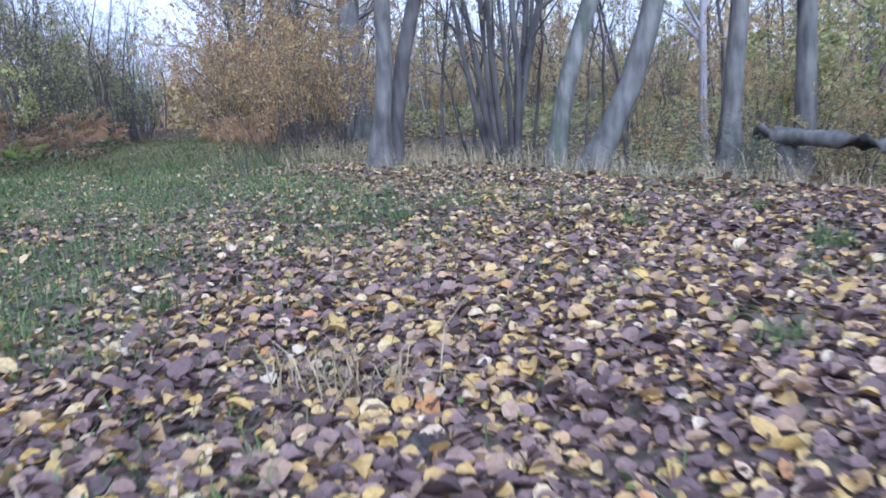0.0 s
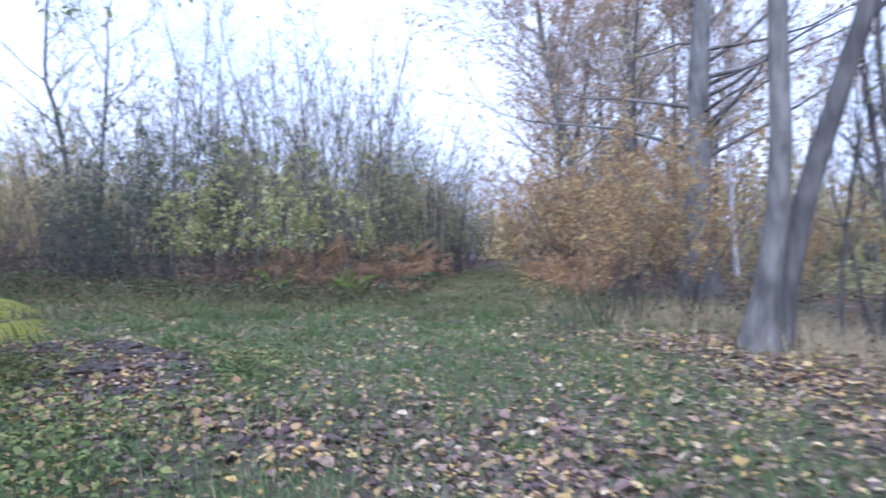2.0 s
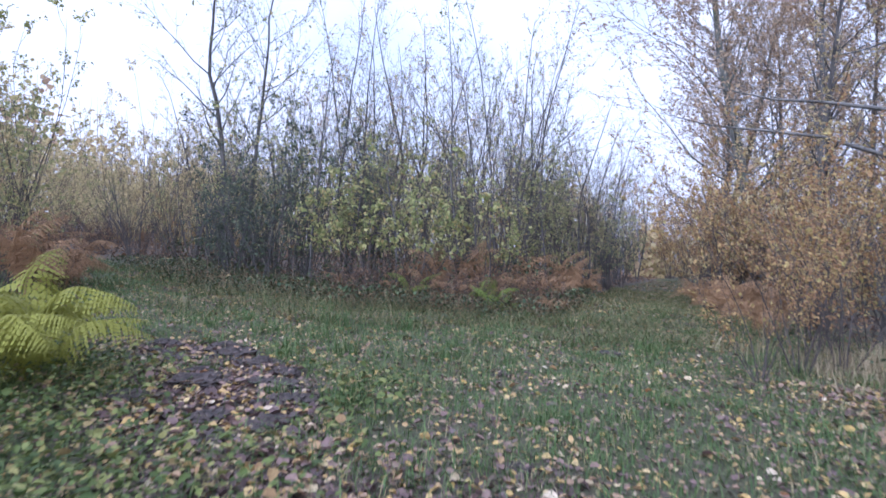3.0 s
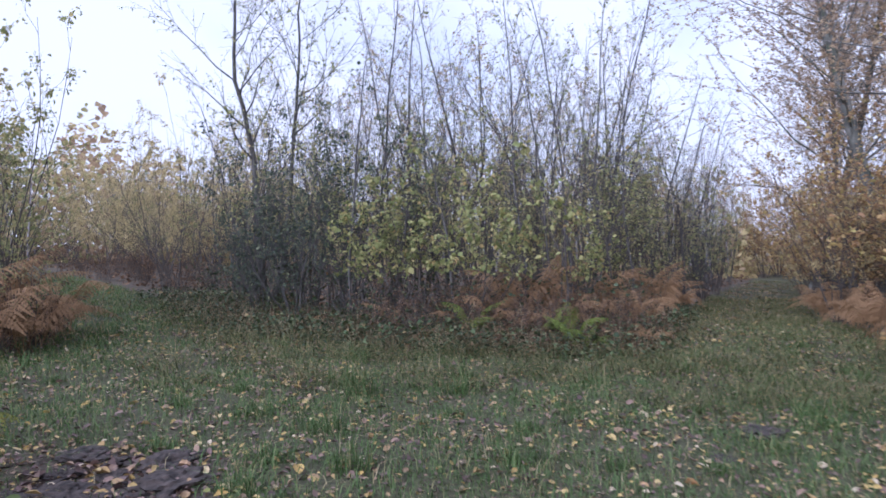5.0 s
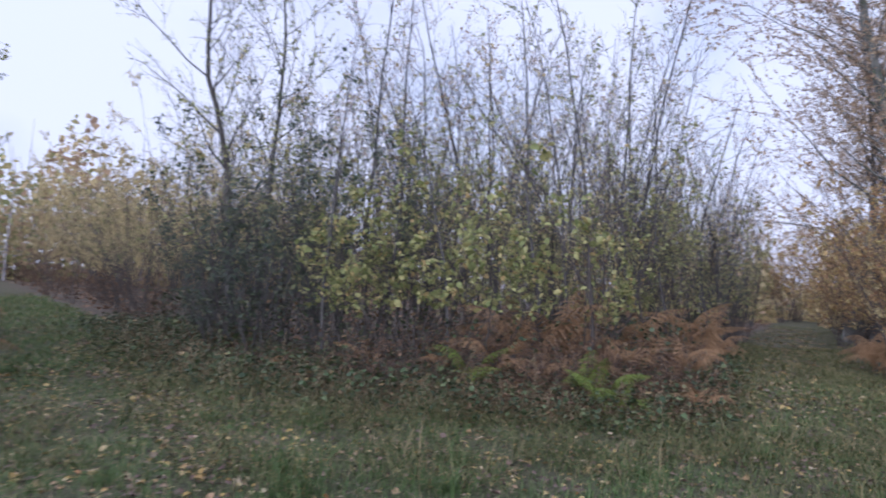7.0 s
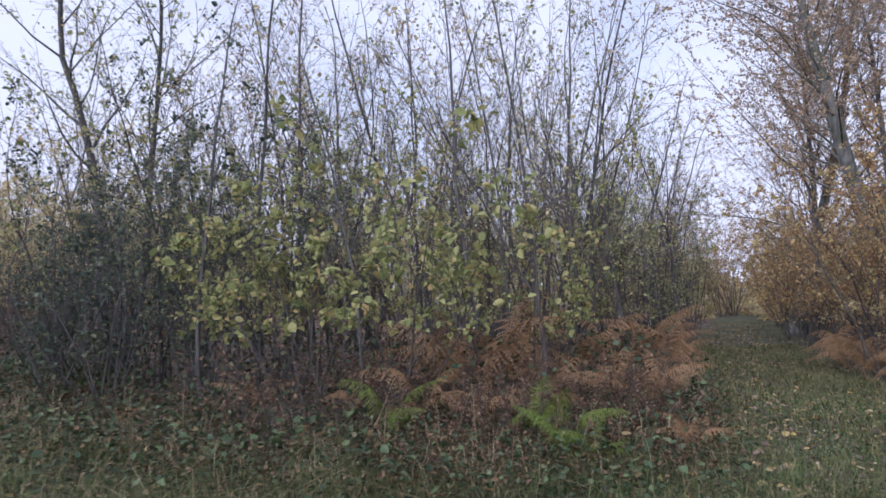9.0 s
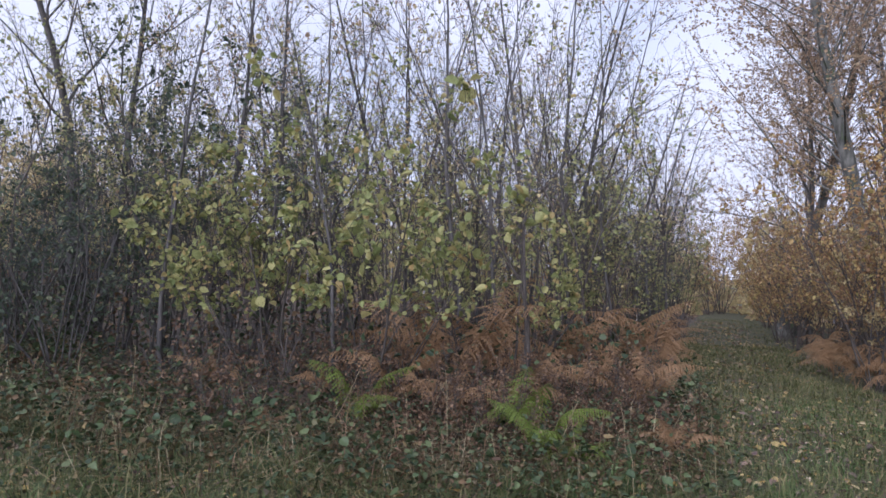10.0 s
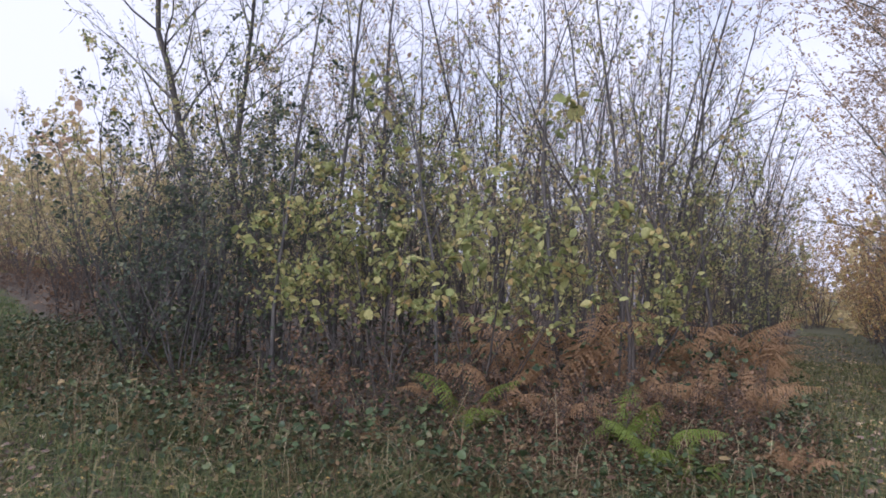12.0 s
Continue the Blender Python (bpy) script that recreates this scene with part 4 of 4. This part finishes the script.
stuff("bramble_cover", leaf_mesh("bramble cover", rs, pl, 0.036, BRAMBLE, 0.35, 0.45, 0.1, 1.0), "low dark bramble and ivy leaves", "undergrowth")
rs, pl = scatter(25, 34000, -10, 6, 2.0, 11, lambda x, y: smooth(-2.0, 0.2, y - thicket_edge(x)) * smooth(3.0, 1.0, y - thicket_edge(x)) * (0.15 + 0.85 * smooth(-0.6, 0.7, np.sin(1.3 * x + 0.8) * np.sin(1.9 * y - x) + 0.5 * np.sin(3.7 * x + y))), 0.4)
stuff("ivy_cover", leaf_mesh("ivy cover", rs, pl, 0.05, IVY, 0.35, 0.35, 0.2, 1.3, ROUND), "broad glossy ivy and bramble leaves before the thicket", "undergrowth")
rs, pl = scatter(14, 52000, -10, 7, 1.0, 9, lambda x, y: smooth(-2.6, -0.6, y - thicket_edge(x)) * smooth(1.2, 0.2, y - thicket_edge(x)) * (0.35 + 0.65 * (np.sin(3.1 * x) * np.sin(2.7 * y + x) > -0.2)))
stuff("rough_grass", blade_mesh("rough grass", rs, pl, 0.17, 0.003, OLIVEGRASS, 1.5), "long tangled grass before the thicket", "grass")
rs, pl = scatter(15, 14000, 3.5, 11, -10, 2, lambda x, y: smooth(4.3, 6.5, x + 0.25 * y + 0.9) * (0.3 + 0.7 * (np.sin(2.2 * x) * np.sin(1.9 * y + x) > -0.3)))
stuff("bank_grass", blade_mesh("bank grass", rs, pl, 0.34, 0.004, DRYGRASS, 1.0), "tall withered grass on the ditch bank", "grass")
rs, pl = scatter(26, 70000, -40, 40, -24, 50, lambda x, y: np.maximum(smooth(0, 1.5, y - thicket_edge(x)), np.maximum(smooth(1.0, 3.0, x - east_edge(y)), smooth(-1, -3, y - west_edge(x)) * (x < -7))), 0.12)
stuff("wood_leaves", leaf_mesh("wood leaves", rs, pl, 0.11, DEBRIS, 0.6, 0.35, 0.0, 1.2), "brown leaf litter on the floor of the wood", "leaves")
rs, pl = scatter(27, 26000, 12, 24, -16, 8, lambda x, y: 0.3 + 0.7 * (np.sin(1.1 * x + 1) * np.sin(1.3 * y) > -0.2), 0.9)
stuff("far_bank_brambles", leaf_mesh("far bank brambles", rs, pl, 0.09, OLIVE, 0.4, 0.4, 0.1, 1.2), "low brambles on the far side of the ditch", "undergrowth")
rs, pl = scatter(16, 9000, 5, 13, -11, 3, lambda x, y: smooth(5.2, 7.5, x + 0.25 * y + 0.9) * (np.sin(1.7 * x + 1) * np.sin(1.5 * y) > 0), 0.35)
stuff("bank_brambles", leaf_mesh("bank brambles", rs, pl, 0.05, BRAMBLE, 0.4, 0.4, 0.1, 1.2), "low brambles on the ditch bank", "undergrowth")
rs, pl = scatter(17, 16000, -8, -1.5, 0, 8, lambda x, y: smooth(0.6, 0.1, np.abs(x - np.interp(y, [0, 1.5, 2.6, 6.3, 8], [-2.2, -2.8, -3.5, -6.7, -8.3]) + 0.1 * np.sin(3 * y))) * 0.4, 0.05)
stuff("trail_leaves", leaf_mesh("trail leaves", rs, pl, 0.055, LITTER, 0.75, 0.35, 0.0, 1.1), "line of brown leaves along the worn trail", "leaves")
rs, pl = scatter(18, 10000, -5, 4, 1.0, 5.0, lambda x, y: (np.sin(2.4 * x + 1) * np.sin(2.9 * y + x) > 0.1) * 0.9)
stuff("bent_grass", blade_mesh("bent grass", rs, pl, 0.24, 0.0035, OLIVEGRASS, 2.3), "long bent olive grass in loose swathes", "grass")
rs, pl = scatter(29, 7000, -8, 5, 2.6, 9, lambda x, y: smooth(-1.6, 0.0, y - thicket_edge(x)) * smooth(2.2, 0.8, y - thicket_edge(x)) * (0.3 + 0.7 * (np.sin(2.1 * x) * np.sin(2.4 * y + x) > 0)))
stuff("dead_stems", blade_mesh("dead stems", rs, pl, 0.42, 0.0035, DEBRIS, 0.8), "thin brown dead weed stems before the thicket", "undergrowth")
rs, pl = scatter(30, 75000, -9, 9, 5, 22, lambda x, y: smooth(0.6, 1.6, y - thicket_edge(x)) * smooth(6.5, 3.0, y - thicket_edge(x)) * (0.2 + 0.8 * smooth(-0.4, 0.6, np.sin(1.7 * x + 2) * np.sin(1.4 * y) + 0.5 * np.sin(4 * x + y))), 1.0)
stuff("thicket_undergrowth", leaf_mesh("thicket undergrowth", rs, pl, 0.05, BRAMBLE, 0.3, 0.4, 0.2, 1.1), "dim bramble leaves under the thicket's stems", "undergrowth")
rs, pl = scatter(31, 30000, -4, 3, 3.4, 7.5, lambda x, y: smooth(-1.2, 0.0, y - thicket_edge(x)) * smooth(-1.6, -0.2, x), 0.3)
stuff("dead_fern_litter", leaf_mesh("dead fern litter", rs, pl, 0.04, DEBRIS, 0.4, 0.4, 0.2, 0.5), "crumbled brown fern litter under withered bracken", "leaves")
rs, pl = scatter(7, 9000, -9, 6, 3.0, 9, lambda x, y: smooth(-1.3, -0.2, y - thicket_edge(x)) * smooth(1.5, 0.3, y - thicket_edge(x)))
stuff("dry_grass", blade_mesh("dry grass", rs, pl, 0.3, 0.003, DRYGRASS, 1.2), "bent tan dry grass at the thicket's foot", "grass")
rs, pl = scatter(6, 48000, -6.5, 0.5, -12.5, -2.5, lambda x, y: smooth(-0.3, -1.9, x - 0.15 * (y + 6)) * (1 - 0.6 * litter_amount(x, y)) * (1 - turned_earth(x, y)), 0.22)
stuff("herbs", leaf_mesh("herbs", rs, pl, 0.042, HERB, 0.6, 0.4, 0.0, 1.0), "low green herbs and nettles", "undergrowth")
rs, pl = scatter(28, 3200, -4, -0.8, -5, -1, lambda x, y: 0.3 * turned_earth(x, y), 0.1)
stuff("earth_leaves", leaf_mesh("earth leaves", rs, pl, 0.05, LITTER, 0.55, 0.35, 0.0, 1.1), "leaves lying on dark turned earth", "leaves")
rs, pl = scatter(8, 2600, -3, 6, -13, -6, lambda x, y: smooth(0.5, 1.2, np.sin(1.9 * x + 2.3 * y) * np.sin(2.7 * x - 1.2 * y + 2) + 0.2) + 0.05, 0.05)
stuff("weeds", leaf_mesh("weeds", rs, pl, 0.035, HERB, 0.6, 0.4, 0.0, 1.0), "small green weeds among fallen leaves", "undergrowth")
rs, pl = scatter(9, 9000, -4, 6, -13, -4, lambda x, y: 0.8 * smooth(0.45, 0.9, np.sin(1.9 * x + 2.3 * y) * np.sin(2.7 * x - 1.2 * y + 2)))
stuff("litter_grass", blade_mesh("litter grass", rs, pl, 0.08, 0.003, GRASS, 1.0), "thin grass coming through fallen leaves", "grass")


# ---- tufts, turned earth, dry stalks ----
def make_tuft(seed, label, mat, height, blades):
    rs = np.random.RandomState(seed)
    ob = empty_thing("grass_tuft", label, "grass tuft", "grass tufts")
    pl = np.stack([rs.normal(0, 0.09, blades), rs.normal(0, 0.09, blades), np.full(blades, -0.02)], 1)
    part("tussock", blade_mesh("tuft blades", rs, pl, height, 0.004, mat, 0.8), ob)
    return ob


TUFTS = [make_tuft(90, "green grass tuft standing up from short turf", GRASS, 0.2, 130), make_tuft(91, "half-withered tan grass tuft", DRYGRASS, 0.28, 110), make_tuft(92, "dense green grass tuft in short turf", GRASS, 0.15, 150)]
plant(TUFTS[0], -1.85, 1.07, 0, 1.1)
plant(TUFTS[1], -0.2, 4.4, 0, 0.9)
for x, y in spots_in(70, -7, 6.5, -4, 6, lambda x, y: y < thicket_edge(x) + 0.6 and x < east_edge(y) + 1, 0.45):
    plant(R.choice((TUFTS[0], TUFTS[2], TUFTS[2])), x, y, R.uniform(0, 360), R.uniform(0.6, 1.15))


STRAW = make_tuft(93, "flattened bunch of pale dry straw", DRYGRASS, 0.26, 60)
plant(STRAW, 0.13, -10.9, 0, 1.1, 0.05)
plant(STRAW, -0.05, -10.75, 130, 0.9, 0.05)
for x, y in spots_in(16, -3, 5, -12, -5, lambda x, y: True, 0.7):
    plant(R.choice((TUFTS[0], TUFTS[2])), x, y, R.uniform(0, 360), R.uniform(0.4, 0.8))


def make_clod(seed):
    bm = bmesh.new()
    bmesh.ops.create_icosphere(bm, subdivisions=4, radius=1)
    for v in bm.verts:
        k = 1 + 0.35 * noise.noise(v.co * 1.7 + Vector((seed, 0, 0))) + 0.3 * noise.noise(v.co * 4.5 + Vector((0, seed, 0))) + 0.2 * noise.noise(v.co * 11)
        v.co = Vector((v.co.x * 0.28 * k, v.co.y * 0.22 * k, max(v.co.z, -0.4) * 0.1 * k))
    me = bpy.data.meshes.new("clod")
    bm.to_mesh(me)
    me.materials.append(EARTH)
    return tagged(new("earth_mound", me), "dark crumbly mound of turned earth", "soil", "turned earth")


CLODS = [make_clod(s) for s in (1, 2, 3)]
for x, y, s in ((2.05, 0.4, 0.9), (-2.4, -1.9, 1.0), (-2.0, -2.4, 0.8), (-1.6, -3.1, 0.7), (-2.7, -1.4, 0.9), (-2.3, -3.3, 0.9), (-1.3, -3.6, 0.6), (-2.9, -2.3, 0.7), (0.25, -4.9, 0.4), (1.4, -0.6, 0.5),
                (0.4, -1.7, 0.45), (-1.85, -4.2, 0.7), (-2.6, -3.9, 0.7), (0.05, -11.4, 0.45), (-1.9, -9.6, 0.5), (3.6, 1.4, 0.5)):
    plant(R.choice(CLODS), x, y, R.uniform(0, 360), s, 0.01)
for x, y in spots_in(30, -3.6, -1.0, -4.7, -1.2, lambda x, y: turned_earth(x, y) > 0.4, 0.2):
    plant(R.choice(CLODS), x, y, R.uniform(0, 360), R.uniform(0.35, 0.8), 0.01)


def make_stalk(seed):
    rng, wood = random.Random(seed), Wood()
    pts, radii = limb(rng, (0, 0, -0.03), (rng.gauss(0, 0.15), rng.gauss(0, 0.15), 1), rng.uniform(0.7, 1.1), 0.005, 0.002, 7, 0.05, 0)
    wood.tube(pts, radii, 5)
    for k in range(5):
        p, d = at_along(pts, rng.uniform(0.5, 1))
        tp, tq = limb(rng, p, aside(rng, d, 0.6), 0.08, 0.002, 0.001, 3, 0.1, 0.05)
        wood.tube(tp, tq, 3)
    return tagged(new("dry_stalk", wood.mesh("dry stalk", DRYGRASS)), "thin pale dry weed stalk", "stalk", "dry stalks")


STALKS = [make_stalk(s) for s in range(3)]
for x, y in ((-0.43, 4.8), (-0.35, 5.6), (0.75, 4.9), (1.0, 4.7), (-1.2, 4.9), (-2.9, 5.1), (1.9, 5.6), (-0.1, 4.8), (-3.6, 5.4)):
    plant(R.choice(STALKS), x, y, R.uniform(0, 360), R.uniform(0.7, 1.0))
